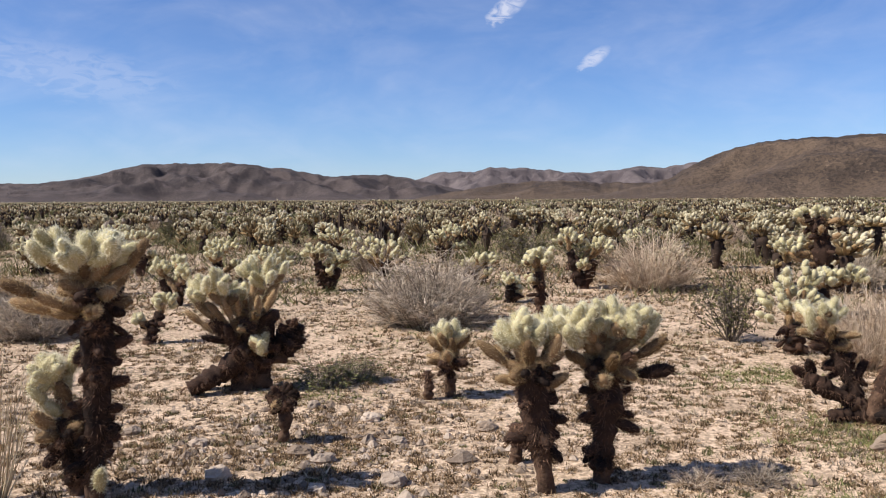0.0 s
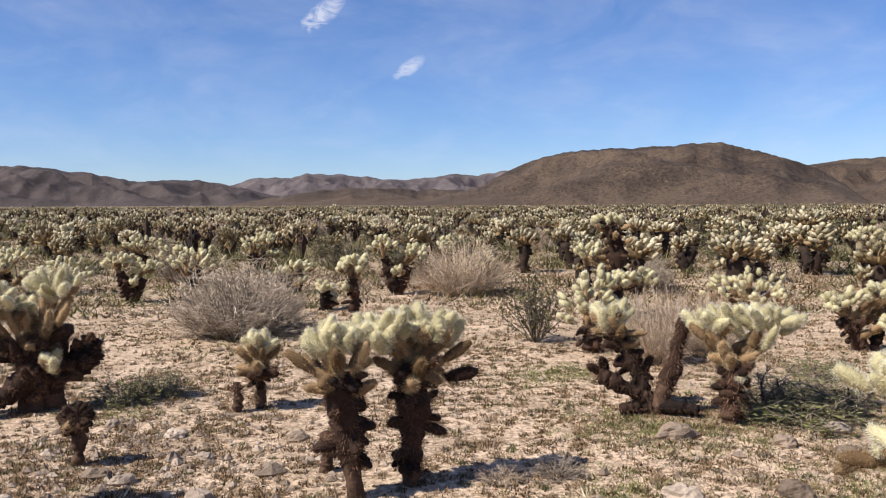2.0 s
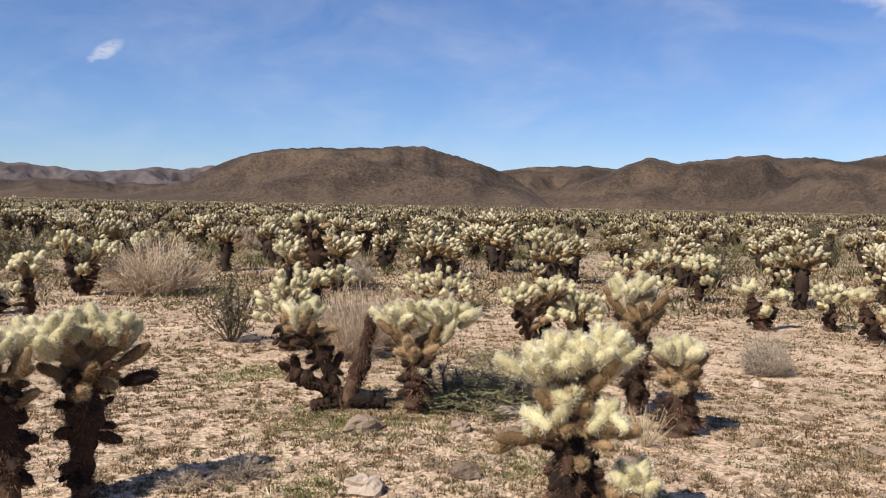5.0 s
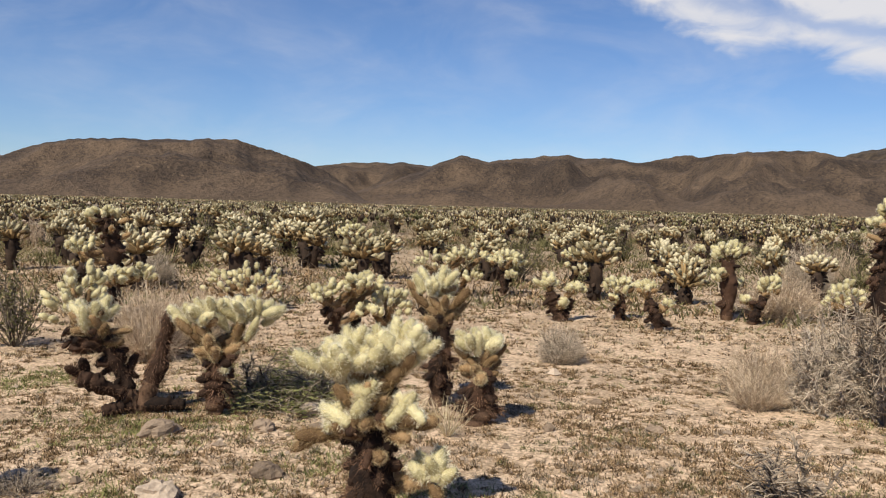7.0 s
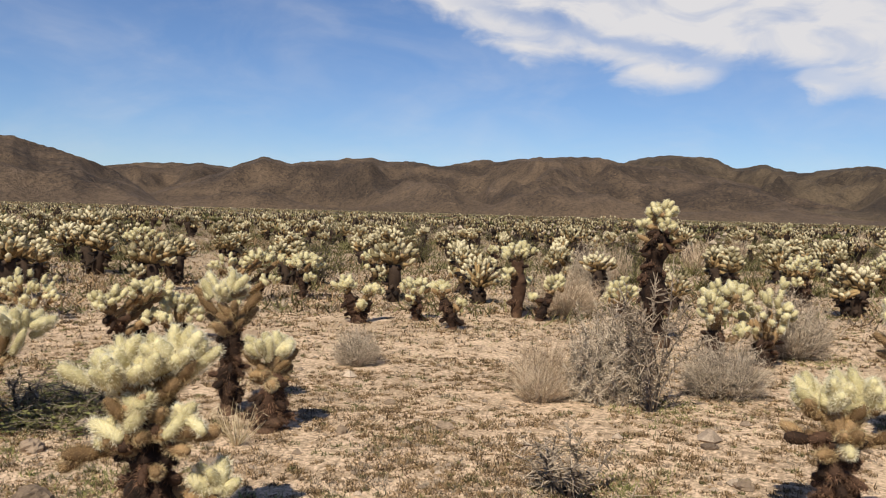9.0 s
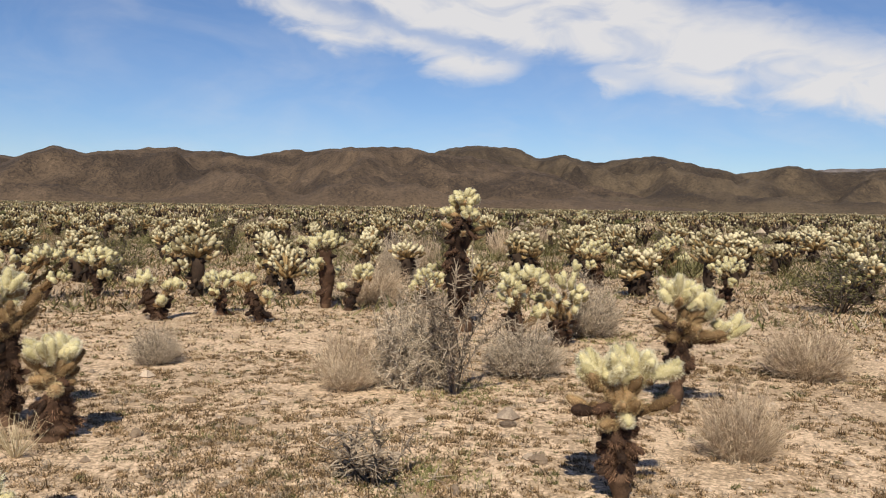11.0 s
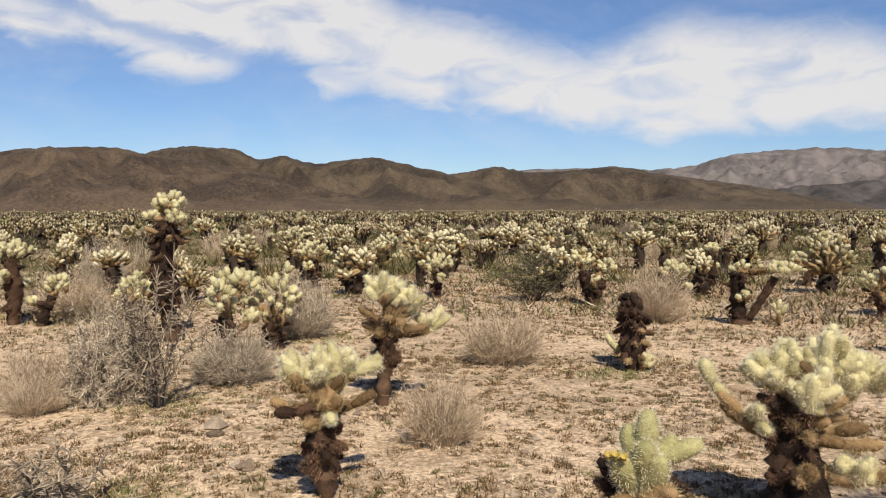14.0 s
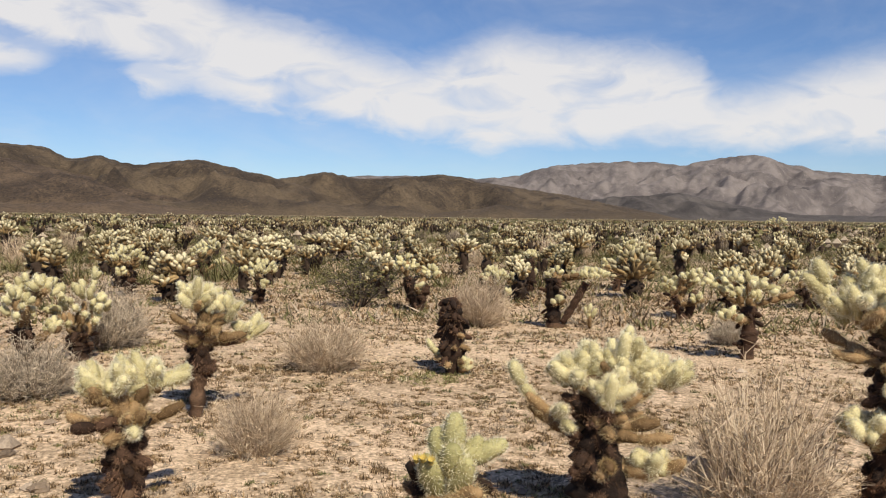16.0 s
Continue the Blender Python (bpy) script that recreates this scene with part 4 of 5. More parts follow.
# a stump of an old plant: a bark column, with a furry head of dead joints or bare
def make_stump(x, y, az_deg, h, r, seed, label, head=0.0):
    rng = np.random.default_rng(seed)
    root = thing("cholla_stump", x, y, label, "dead cactus", "dead cholla stumps", turn=-az_deg)
    me, pts, rr = trunk_mesh(rng, [(0, 0, 0, r * 0.85), (0.01, 0, h * 0.45, r), (0, 0, h - head * 0.7, r * 0.9)], 0.95, 500)
    part("trunk", me, root)
    for i in range(int(330 * head)):
        d = rng.normal(0, 1, 3)
        d /= np.linalg.norm(d)
        c = np.array((0, 0, h - head))
        joint("gold" if rng.random() < 0.12 else "dark", root, c + d * head * 0.15, c + d * head * rng.uniform(0.65, 0.95), rng, "old_joint", 0.75)
    return root


# ---- cholla further off: built a few times, then copied ----
def heap(rng, name, lobes, trunks, fineness):
    """One cholla about a metre high: crown, brown lower branches and dark trunk, as three parts."""
    crown, stems = Pile(), []
    lower = crown
    seg, rows, spines = fineness
    for path in trunks:
        stem = Pile()
        stems.append(stem)
        p = [(a, b, c) for a, b, c, r in path]
        t = np.linspace(0, 1, 7)
        tt = np.linspace(0, 1, len(p))
        pts = np.stack([np.interp(t, tt, [q[k] for q in p]) for k in range(3)], 1)
        pts[0, 2] -= 0.06
        rr = np.interp(t, tt, [1.3 * q[3] for q in path]) * (1 + rng.uniform(-0.15, 0.15, 7))
        v, f = tube(pts, rr, 7, rng, 0.2)
        stem.add(v, f, 0, True)
        for i in range(14):
            k = rng.uniform(1.0, 6)
            c = np.array([np.interp(k, np.arange(7), pts[:, q]) for q in range(3)])
            th = rng.uniform(0, 6.283)
            d = np.array((math.cos(th), math.sin(th), rng.uniform(-0.8, 0.3)))
            joint_shape(rng, rng.uniform(0.08, 0.16), rng.uniform(0.03, 0.05), 5, 3, 0, 0.03, 0.004, 0, 0, stem, c + d * np.interp(k, np.arange(7), rr) * 0.5, frame_of(d))
    for cx, cy, cz, rx, rz, n in lobes:
        c = np.array((cx, cy, cz))
        ends = [np.array(t[-1][:3]) for t in trunks]
        near = min(ends, key=lambda e: np.linalg.norm(e - c))
        for i in range(n):
            s = (i + 0.5) / n
            up = 1.0 - 1.35 * s
            ph = i * 2.39996 + rng.uniform(-0.3, 0.3)
            q = math.sqrt(max(0, 1 - up * up))
            d = np.array((q * math.cos(ph), q * math.sin(ph), up))
            tip = c + d * (rx, rx * 0.9, rz) * rng.uniform(0.7, 1.15)
            lean = np.array((d[0] * 0.95, d[1] * 0.95, 0.62 + 0.5 * max(up, -0.1))) + rng.normal(0, 0.22, 3)
            lean /= np.linalg.norm(lean)
            ln = rng.uniform(0.09, 0.14)
            joint_shape(rng, ln, 0.038, 5, 4, 8, 0.026, 0.004, 0 if up > 0.05 or i % 3 == 0 else 1, 0 if up > 0.05 or i % 3 == 0 else 1, crown, tip - lean * ln, frame_of(lean))
            if i % 3 == 0:
                b = tip - lean * ln
                dd = b - near
                if np.linalg.norm(dd) > 0.05:
                    joint_shape(rng, np.linalg.norm(dd), 0.042, seg, rows, 0, 0.026, 0.004, 1, 1, lower, near, frame_of(dd))
    return crown.mesh("crown", CROWN_MID, LOWER_MID), [s.mesh("trunk", TRUNK_MID) for s in stems]


SHAPES = [
    ("cholla cactus with a pale cap on one dark trunk", [(0, 0, 0.76, 0.36, 0.22, 36), (-0.2, -0.1, 0.5, 0.14, 0.1, 7)], [[(0, 0, 0, 0.06), (0.02, 0, 0.3, 0.085), (0, 0, 0.58, 0.07)]]),
    ("bushy pale cholla cactus with several stems", [(-0.22, 0, 0.64, 0.24, 0.22, 20), (0.2, 0.1, 0.72, 0.24, 0.22, 20), (0.02, -0.14, 0.80, 0.2, 0.18, 14), (0.12, -0.2, 0.42, 0.16, 0.12, 9)], [[(-0.05, 0, 0, 0.07), (-0.12, 0, 0.25, 0.075), (-0.2, 0, 0.45, 0.055)], [(0.06, 0.03, 0, 0.06), (0.12, 0.06, 0.28, 0.075), (0.18, 0.1, 0.5, 0.055)]]),
    ("slender cholla cactus with a small crown on a high black trunk", [(0, 0, 0.86, 0.30, 0.14, 26), (-0.18, -0.1, 0.58, 0.14, 0.1, 9), (0.2, 0.05, 0.48, 0.12, 0.08, 6)], [[(0, 0, 0, 0.07), (0.02, 0, 0.35, 0.10), (0, 0, 0.75, 0.085)]]),
    ("two-headed cholla cactus on forked dark stems", [(-0.18, 0, 0.78, 0.22, 0.2, 22), (0.21, -0.05, 0.64, 0.22, 0.2, 20), (0.0, -0.15, 0.42, 0.12, 0.09, 6)], [[(0, 0, 0, 0.09), (-0.07, 0, 0.3, 0.10), (-0.16, 0, 0.58, 0.08)], [(0.02, 0, 0, 0.08), (0.09, 0, 0.22, 0.085), (0.17, -0.03, 0.44, 0.07)]]),
    ("low rounded pale cholla cactus", [(0, 0, 0.54, 0.42, 0.42, 54)], [[(0, 0, 0, 0.09), (0, 0, 0.18, 0.11), (0, 0, 0.32, 0.08)]]),
    ("leaning cholla cactus with a tufted pale head", [(0.16, 0, 0.74, 0.28, 0.23, 30), (-0.2, 0.1, 0.48, 0.18, 0.14, 12)], [[(-0.08, 0, 0, 0.07), (0.0, 0, 0.3, 0.085), (0.12, 0, 0.54, 0.065)]]),
]


def prototypes(fineness, seed):
    made = []
    for i, (label, lobes, trunks) in enumerate(SHAPES):
        rng = np.random.default_rng(seed + i)
        if fineness[2] == 0:
            lobes = [(a, b, c, d, e, max(5, int(n * 1.15))) for a, b, c, d, e, n in lobes]
        crown, stems = heap(rng, "cholla_cactus", lobes, trunks, fineness)
        root = thing("cholla_cactus", 0, 0, label, "cactus", "cholla cacti")
        for stem in stems:
            part("trunk", stem, root)
        part("crown", crown, root, "pale straw crown of spiny joints")
        made.append([root, False])
    return made


def place(proto, x, y, h, w, turn, sink=0.0):
    m = pose(x, y, ground_z(x, y) - sink, 0, 0, turn)
    if proto[1]:
        ob = copy_thing(proto[0], m)
    else:
        ob, proto[1] = proto[0], True
        ob.matrix_basis = m
    ob.scale = (w, w, h)
    return ob


def mid_cholla(x, y, h, w, shape, turn, seed):
    """A cholla some way off, of one of the usual shapes at its own height and width, built of single joints."""
    label, lobes, trunks = SHAPES[shape]
    k = w / 0.76
    trunks = [[(a * k, b * k, c * h, r * 1.15 * (0.55 + 0.45 * min(k, h))) for a, b, c, r in t] for t in trunks]
    lobes = [(a * k, b * k, c * h, max(d * k - 0.03, 0.09), max(e * h, 0.09), max(6, int(n * (0.3 + 0.8 * min(k * (k + h) / 2, 1.3))))) for a, b, c, d, e, n in lobes]
    root = hero(x, y, -turn, label, seed, [(a, c, r) for a, b, c, r in trunks[0]], lobes, old=int(8 + 16 * h), bare=0.05, far="_far", stems=trunks[1:])
    return root


make_heroes()
make_stump(-1.06, 5.50, -10.9, 0.42, 0.045, 31, "short dead cholla stump with a furry reddish brown head", 0.13)
make_stump(-0.13, 6.70, -1.1, 0.23, 0.04, 32, "small bare grey brown stub of a dead cholla")
make_stump(0.43, 5.03, 4.9, 0.24, 0.045, 33, "small bare stub beside a living cholla")
hero(8.82, -2.15, 101.4, "dark dead cholla stump with golden sprouts at its foot", 34, [(0, 0, 0.10), (-0.01, 0.2, 0.125), (0.0, 0.45, 0.10), (-0.02, 0.60, 0.085), (-0.03, 0.68, 0.055), (-0.03, 0.76, 0.012)], [(0.15, -0.08, 0.13, 0.09, 0.07, 8)],
     [("gold", 0, 0.12, 0.2, -0.05, 0.10), ("gold", 0, 0.18, -0.18, -0.08, 0.16), ("pale", -0.12, 0.16, -0.26, 0, 0.34), ("pale", -0.1, 0.14, -0.2, -0.05, 0.26), ("gold", 0.05, 0.12, 0.1, -0.2, 0.14), ("gold", 0.0, 0.3, 0.16, -0.1, 0.26), ("gold", 0.0, 0.26, 0.02, -0.18, 0.28), ("gold", -0.02, 0.2, -0.06, -0.2, 0.1), ("dark", 0, 0.42, 0.18, 0, 0.36), ("dark", 0, 0.5, -0.15, -0.05, 0.44), ("gold", 0.0, 0.4, 0.1, -0.14, 0.40)], old=42, bare=0.0, far="_far")
hero(10.67, 3.15, 72.4, "very tall cholla cactus with straw crown on a thick black trunk", 35, [(0, 0, 0.13), (-0.05, 0.5, 0.14), (-0.08, 0.95, 0.175), (-0.03, 1.3, 0.15), (0.0, 1.48, 0.10)],
     [(-0.02, 0, 1.70, 0.19, 0.15, 30), (0.10, -0.03, 1.52, 0.17, 0.12, 18), (-0.20, 0, 1.56, 0.11, 0.09, 9)], [("gold", 0, 1.3, 0.25, -0.1, 1.36), ("gold", 0, 1.3, -0.28, -0.1, 1.4), ("gold", 0, 1.25, 0.0, -0.25, 1.3), ("gold", 0.05, 1.2, 0.26, 0, 1.25)], old=60, bare=0.05, far="_far")
hero(4.99, 11.12, 23.5, "tall cholla cactus with a reddish brown top and black trunk", 36, [(0, 0, 0.10), (0.02, 0.5, 0.11), (0.02, 0.9, 0.14), (-0.05, 1.2, 0.12), (-0.07, 1.32, 0.08)],
     [(-0.07, 0, 1.40, 0.24, 0.09, 22), (-0.38, 0, 0.92, 0.2, 0.16, 18), (0.35, -0.1, 0.55, 0.26, 0.18, 26)], [("gold", -0.05, 1.2, 0.2, -0.1, 1.3), ("gold", -0.05, 1.15, -0.28, -0.1, 1.3), ("gold", -0.05, 1.1, 0.0, -0.25, 1.2), ("gold", 0, 1.0, 0.22, -0.1, 1.1), ("gold", 0, 0.7, -0.36, 0, 0.8), ("dark", 0, 0.4, 0.3, 0, 0.45)], old=40, bare=0.05, far="_far")

hero(12.10, -4.37, 109.9, "dark forked cholla with a bare slanting arm and pale crown", 37, [(-0.1, 0, 0.12), (-0.1, 0.3, 0.13), (-0.12, 0.6, 0.13), (-0.12, 0.72, 0.10)],
     [(-0.12, 0, 0.78, 0.16, 0.10, 14), (0.42, 0, 0.80, 0.26, 0.10, 24), (-0.02, -0.12, 0.42, 0.12, 0.08, 8)], [("gold", 0.42, 0.0, 0.42, -0.05, 0.17), ("pale", 0.42, 0.14, 0.35, -0.05, 0.30), ("pale", 0.42, 0.14, 0.43, -0.08, 0.36), ("pale", 0.42, 0.14, 0.51, -0.05, 0.29), ("dark", -0.1, 0.5, -0.3, 0, 0.56)], old=29, bare=0.05, far="_far", stems=[[(0, 0, 0.02, 0.06), (0.2, 0, 0.36, 0.06), (0.36, 0, 0.66, 0.07)]])
# x, y, height, width, shape, turn
MID = [
    (1.32, 11.53, 0.98, 0.62, 0, 20), (1.04, 12.88, 0.5, 0.6, 3, 80), (-2.01, 14.66, 0.85, 0.85, 3, 10), (-1.27, 17.28, 0.9, 1.2, 4, 40), (-4.32, 16.31, 0.9, 1.0, 1, 70),
    (-3.27, 9.46, 0.62, 0.55, 5, 20), (-4.09, 12.81, 0.8, 0.7, 1, 130), (0.69, 15.65, 0.65, 0.7, 1, 15), (2.42, 14.65, 1.12, 1.0, 3, 5), (-3.32, 16.24, 0.7, 0.9, 4, 100),
    (-8.87, 18.51, 0.85, 1.1, 4, 15), (-8.15, 20.81, 1.1, 1.2, 1, 60), (3.56, 8.51, 0.95, 0.68, 4, 10), (4.75, 10.6, 0.75, 0.8, 5, 75), (6.74, 10.47, 0.65, 1.15, 4, 130),
    (6.44, 7.81, 0.8, 1.0, 1, 30), (7.0, 7.75, 0.66, 0.8, 4, 66), (10.85, 10.42, 0.95, 1.35, 1, 20), (11.6, 9.9, 0.85, 1.0, 0, 90), (10.24, 12.54, 1.22, 0.95, 2, 15), (9.76, 7.22, 0.72, 0.75, 3, 25),
    (10.43, 6.67, 0.68, 0.66, 0, 40), (10.01, 5.83, 0.76, 0.55, 5, 190), (17.27, 9.22, 0.92, 0.5, 2, 60), (11.96, 5.82, 1.2, 0.85, 2, 30), (11.85, 5.3, 0.75, 0.6, 5, 10), (13.51, 4.73, 0.62, 0.75, 4, 75),
    (14.92, 10.84, 0.75, 0.75, 0, 20), (9.47, 2.10, 1.05, 0.8, 1, 75), (10.1, 1.75, 1.0, 0.7, 4, 20), (17.49, 2.57, 1.0, 0.9, 0, 35), (15.75, 0.01, 0.82, 0.8, 0, 80),
    (14.74, -2.65, 1.0, 0.85, 3, 25), (31.56, 5.49, 1.52, 0.7, 2, 10), (21.7, 1.51, 1.0, 1.1, 1, 55), (13.34, -3.70, 0.88, 0.7, 0, 130), (17.72, -5.54, 0.98, 0.5, 2, 30),
    (18.25, -7.76, 1.2, 0.9, 5, 40), (18.9, -8.5, 1.0, 0.9, 3, 80), (13.0, -6.75, 0.85, 0.72, 1, 20), (13.7, -7.9, 0.8, 0.6, 0, 60), (9.26, -5.67, 1.05, 0.98, 0, 25), (14.14, -9.81, 0.88, 0.9, 1, 35),
    (31.73, -19.92, 1.75, 1.4, 2, 70), (-2.6, 20.4, 0.95, 1.1, 0, 20), (-5.6, 14.4, 0.6, 0.6, 3, 30), (-6.4, 17.8, 1.0, 1.0, 2, 10), (0.1, 20.5, 1.0, 1.1, 1, 50), (4.3, 18.9, 1.0, 1.0, 1, 80),
]
for _i, (_x, _y, _h, _w, _s, _t) in enumerate(MID):
    mid_cholla(_x, _y, _h, _w, _s, _t - math.degrees(math.atan2(_x, _y)), 400 + _i)


def scatter(rng, n, r0, r1, a0, a1, gap, taken):
    """Places in a sector, evenly by area, no closer to one another than gap."""
    got = []
    for _ in range(n * 6):
        if len(got) >= n:
            break
        r = math.sqrt(rng.uniform(r0 * r0, r1 * r1))
        a = radians(rng.uniform(a0, a1))
        p = (r * math.sin(a), r * math.cos(a))
        if all((p[0] - q[0]) ** 2 + (p[1] - q[1]) ** 2 > gap * gap for q in taken):
            taken.append(p)
            got.append(p)
    return got


FIELD = np.random.default_rng(21)
TAKEN = [(m[0], m[1]) for m in MID]
FAR_PROTOS = prototypes((5, 4, 0), 200)
for _x, _y in scatter(FIELD, 240, 19.0, 50.0, -45, 145, 1.5, TAKEN):
    _h = FIELD.uniform(0.7, 1.25) * (1.25 if FIELD.random() < 0.12 else 1.0)
    place(FAR_PROTOS[FIELD.choice(6, p=(0.16, 0.26, 0.08, 0.18, 0.2, 0.12))], _x, _y, _h, _h * FIELD.uniform(0.8, 1.25), FIELD.uniform(0, 360))


for _x, _y in scatter(FIELD, 36, 14.5, 22.0, 8, 75, 1.5, TAKEN):
    _h = FIELD.uniform(0.75, 1.15)
    place(FAR_PROTOS[FIELD.choice(6, p=(0.2, 0.3, 0.04, 0.16, 0.2, 0.1))], _x, _y, _h, _h * FIELD.uniform(0.85, 1.25), FIELD.uniform(0, 360))


for _x, _y in scatter(FIELD, 30, 16.0, 25.0, 75, 138, 1.5, TAKEN):
    _h = FIELD.uniform(0.75, 1.15)
    place(FAR_PROTOS[FIELD.choice(6, p=(0.2, 0.3, 0.1, 0.16, 0.12, 0.12))], _x, _y, _h, _h * FIELD.uniform(0.8, 1.2), FIELD.uniform(0, 360))


def blob_template(seg, rows):
    s = -np.cos(np.linspace(0.25, np.pi - 0.25, rows))
    a = np.arange(seg) * 2 * np.pi / seg
    v = np.concatenate([np.c_[np.sqrt(1 - z * z) * np.cos(a), np.sqrt(1 - z * z) * np.sin(a), np.full(seg, z)] for i, z in enumerate(s)])
    return v, ring_faces(rows, seg)


def make_far_field():
    """The uncounted plants from there to the foot of the hills, as one stuff."""
    rng = np.random.default_rng(5)
    pile = Pile()
    for n, r0, r1, blobs, shape in ((230, 24, 58, 72, octa()), (1500, 50, 130, 14, octa()), (2800, 125, 480, 3, octa()), (1500, 450, 1000, 1, octa())):
        bv, bf = shape
        r = np.sqrt(rng.uniform(r0 ** 2, r1 ** 2, n)) if r1 < 200 else rng.uniform(r0 ** 1.5, r1 ** 1.5, n) ** (1 / 1.5)
        a = np.radians(rng.uniform(-50, 150, n))
        x, y = r * np.sin(a), r * np.cos(a)
        h = rng.uniform(0.7, 1.3, n) * np.where(rng.random(n) < 0.1, 1.3, 1.0)
        w = h * rng.uniform(0.35, 0.55, n)
        c = np.stack([x, y, h * 0.72], 1)
        up = rng.uniform(-0.9, 1, (n, blobs))
        ph = rng.uniform(0, 6.283, (n, blobs))
        q = np.sqrt(1 - up ** 2)
        off = np.stack([q * np.cos(ph) * w[:, None], q * np.sin(ph) * w[:, None], up * 0.26 * h[:, None]], -1)
        size = rng.uniform(0.05, 0.10, (n, blobs, 1)) * (0.55 if blobs > 20 else 0.95 if blobs > 8 else 1.8)
        v = c[:, None, None] + off[:, :, None] + bv[None, None] * size[..., None] * np.array((1.0, 1.0, 1.5))
        k = n * blobs
        f = bf[None] + (np.arange(k) * len(bv))[:, None, None]
        pile.add(v.reshape(-1, 3), f.reshape(-1, 3), 0, True)
        shade = np.where(rng.random((n, blobs)) < np.clip(0.80 - up * 0.8, 0.12, 0.97), np.where(rng.random((n, blobs)) < 0.5, 1, 2), 0)
        pile.m[-1] = np.repeat(shade.ravel(), len(bf))
        tv, tf = octa()
        if blobs > 8:
            for _ in range(3):
                o2 = rng.normal(0, 0.1, (n, 3)) * (1, 1, 0.3)
                v = np.stack([x, y, h * 0.5], 1)[:, None] + o2[:, None] + tv[None] * rng.uniform(0.1, 0.17, (n, 1, 1)) * (1, 1, 1.5)
                pile.add(v.reshape(-1, 3), (tf[None] + (np.arange(n) * len(tv))[:, None, None]).reshape(-1, 3), 1, False)
        tsize = np.stack([0.13 + 0 * h, 0.13 + 0 * h, h * 0.42], -1) * rng.uniform(0.8, 1.5, (n, 1))
        v = np.stack([x, y, h * 0.34], 1)[:, None] + tv[None] * tsize[:, None]
        f = tf[None] + (np.arange(n) * len(tv))[:, None, None]
        pile.add(v.reshape(-1, 3), f.reshape(-1, 3), 1, False)
    ob = new("far_cholla_field", pile.mesh("far_cholla_field", CROWN_MID, TRUNK_MID, LOWER_MID))
    tagged(ob, "distant field of pale cholla cacti on dark trunks", "cacti", kind="stuff")


make_far_field()


# ---- shrubs ----
def shrub_meshes(seed, stems, forks, spread, curl, thick, leaves=0, foot=0.05, dome=0.0, tangle=0.55, reach=(0.08, 0.24)):
    """A dry shrub about one metre high and wide, of thin branching twigs from one root."""
    rng = np.random.default_rng(seed)
    wood, twigs, leaf = Pile(), Pile(), Pile()
    paths = []
    for i in range(stems):
        th = i * 2.39996 + rng.uniform(-0.4, 0.4)
        out = spread * math.sqrt((i + 0.5) / stems)
        d = np.array((math.cos(th) * out, math.sin(th) * out, rng.uniform(0.75, 1.0)))
        d /= max(np.linalg.norm(d), 0.3)
        ln = rng.uniform(0.65, 1.0) * (1 - dome * (i + 0.5) / stems)
        pts = [np.array((math.cos(th) * foot * math.sqrt((i + 0.5) / stems), math.sin(th) * foot * math.sqrt((i + 0.5) / stems), -0.04))]
        for k in range(4):
            d = d + rng.normal(0, curl, 3)
            d /= np.linalg.norm(d)
            pts.append(pts[-1] + d * ln / 4)
        paths.append(np.array(pts))
    ends = np.concatenate(paths)
    size = np.array((0.40 / np.percentile(np.abs(ends[:, :2]), 97), 0, 0.92 / np.percentile(ends[:, 2], 98.5)))
    size[1] = size[0]
    for pts in paths:
        pts = pts * size
        v, f = tube(pts, np.linspace(thick, thick * 0.35, 5), 3)
        wood.add(v, f, 0, False)
        d = (pts[-1] - pts[-2]) / np.linalg.norm(pts[-1] - pts[-2])
        for j in range(forks):
            k = rng.uniform(1.0, 4.0)
            c = np.array([np.interp(k, range(5), pts[:, q]) for q in range(3)])
            e = d * 0.7 + rng.normal(0, tangle, 3)
            e /= np.linalg.norm(e)
            l2 = rng.uniform(*reach)
            tip = c + e * l2 + rng.normal(0, 0.03, 3)
            tip[2] = max(tip[2], 0.01)
            v, f = tube([c, tip], (thick * 0.55, thick * 0.2), 3)
            twigs.add(v, f[:6], 0, False)
            for g in range(leaves):
                b = c + (tip - c) * rng.uniform(0.3, 1.0) + rng.normal(0, 0.012, 3)
                s1 = rng.normal(0, 0.012, 3)
                s2 = rng.normal(0, 0.012, 3)
                leaf.add(np.array((b - s1, b + s1, b + s2 * 1.8)), np.array(((0, 1, 2),)), 0, False)
    return wood, twigs, leaf


SHRUBS = {}


def shrub_kind(key, label, seed, mat_wood, mat_twig, mat_leaf=None, **shape):
    wood, twigs, leaf = shrub_meshes(seed, **shape)
    root = thing("shrub", 0, 0, label, "shrub", "desert shrubs")
    tagged(part("branchwork", wood.mesh("branchwork", mat_wood), root), kind="stuff")
    tagged(part("twig_mass", twigs.mesh("twig_mass", mat_twig), root), kind="stuff")
    if mat_leaf:
        tagged(part("foliage", leaf.mesh("foliage", mat_leaf), root, "tiny green leaves"), kind="stuff")
    SHRUBS[key] = [root, False]


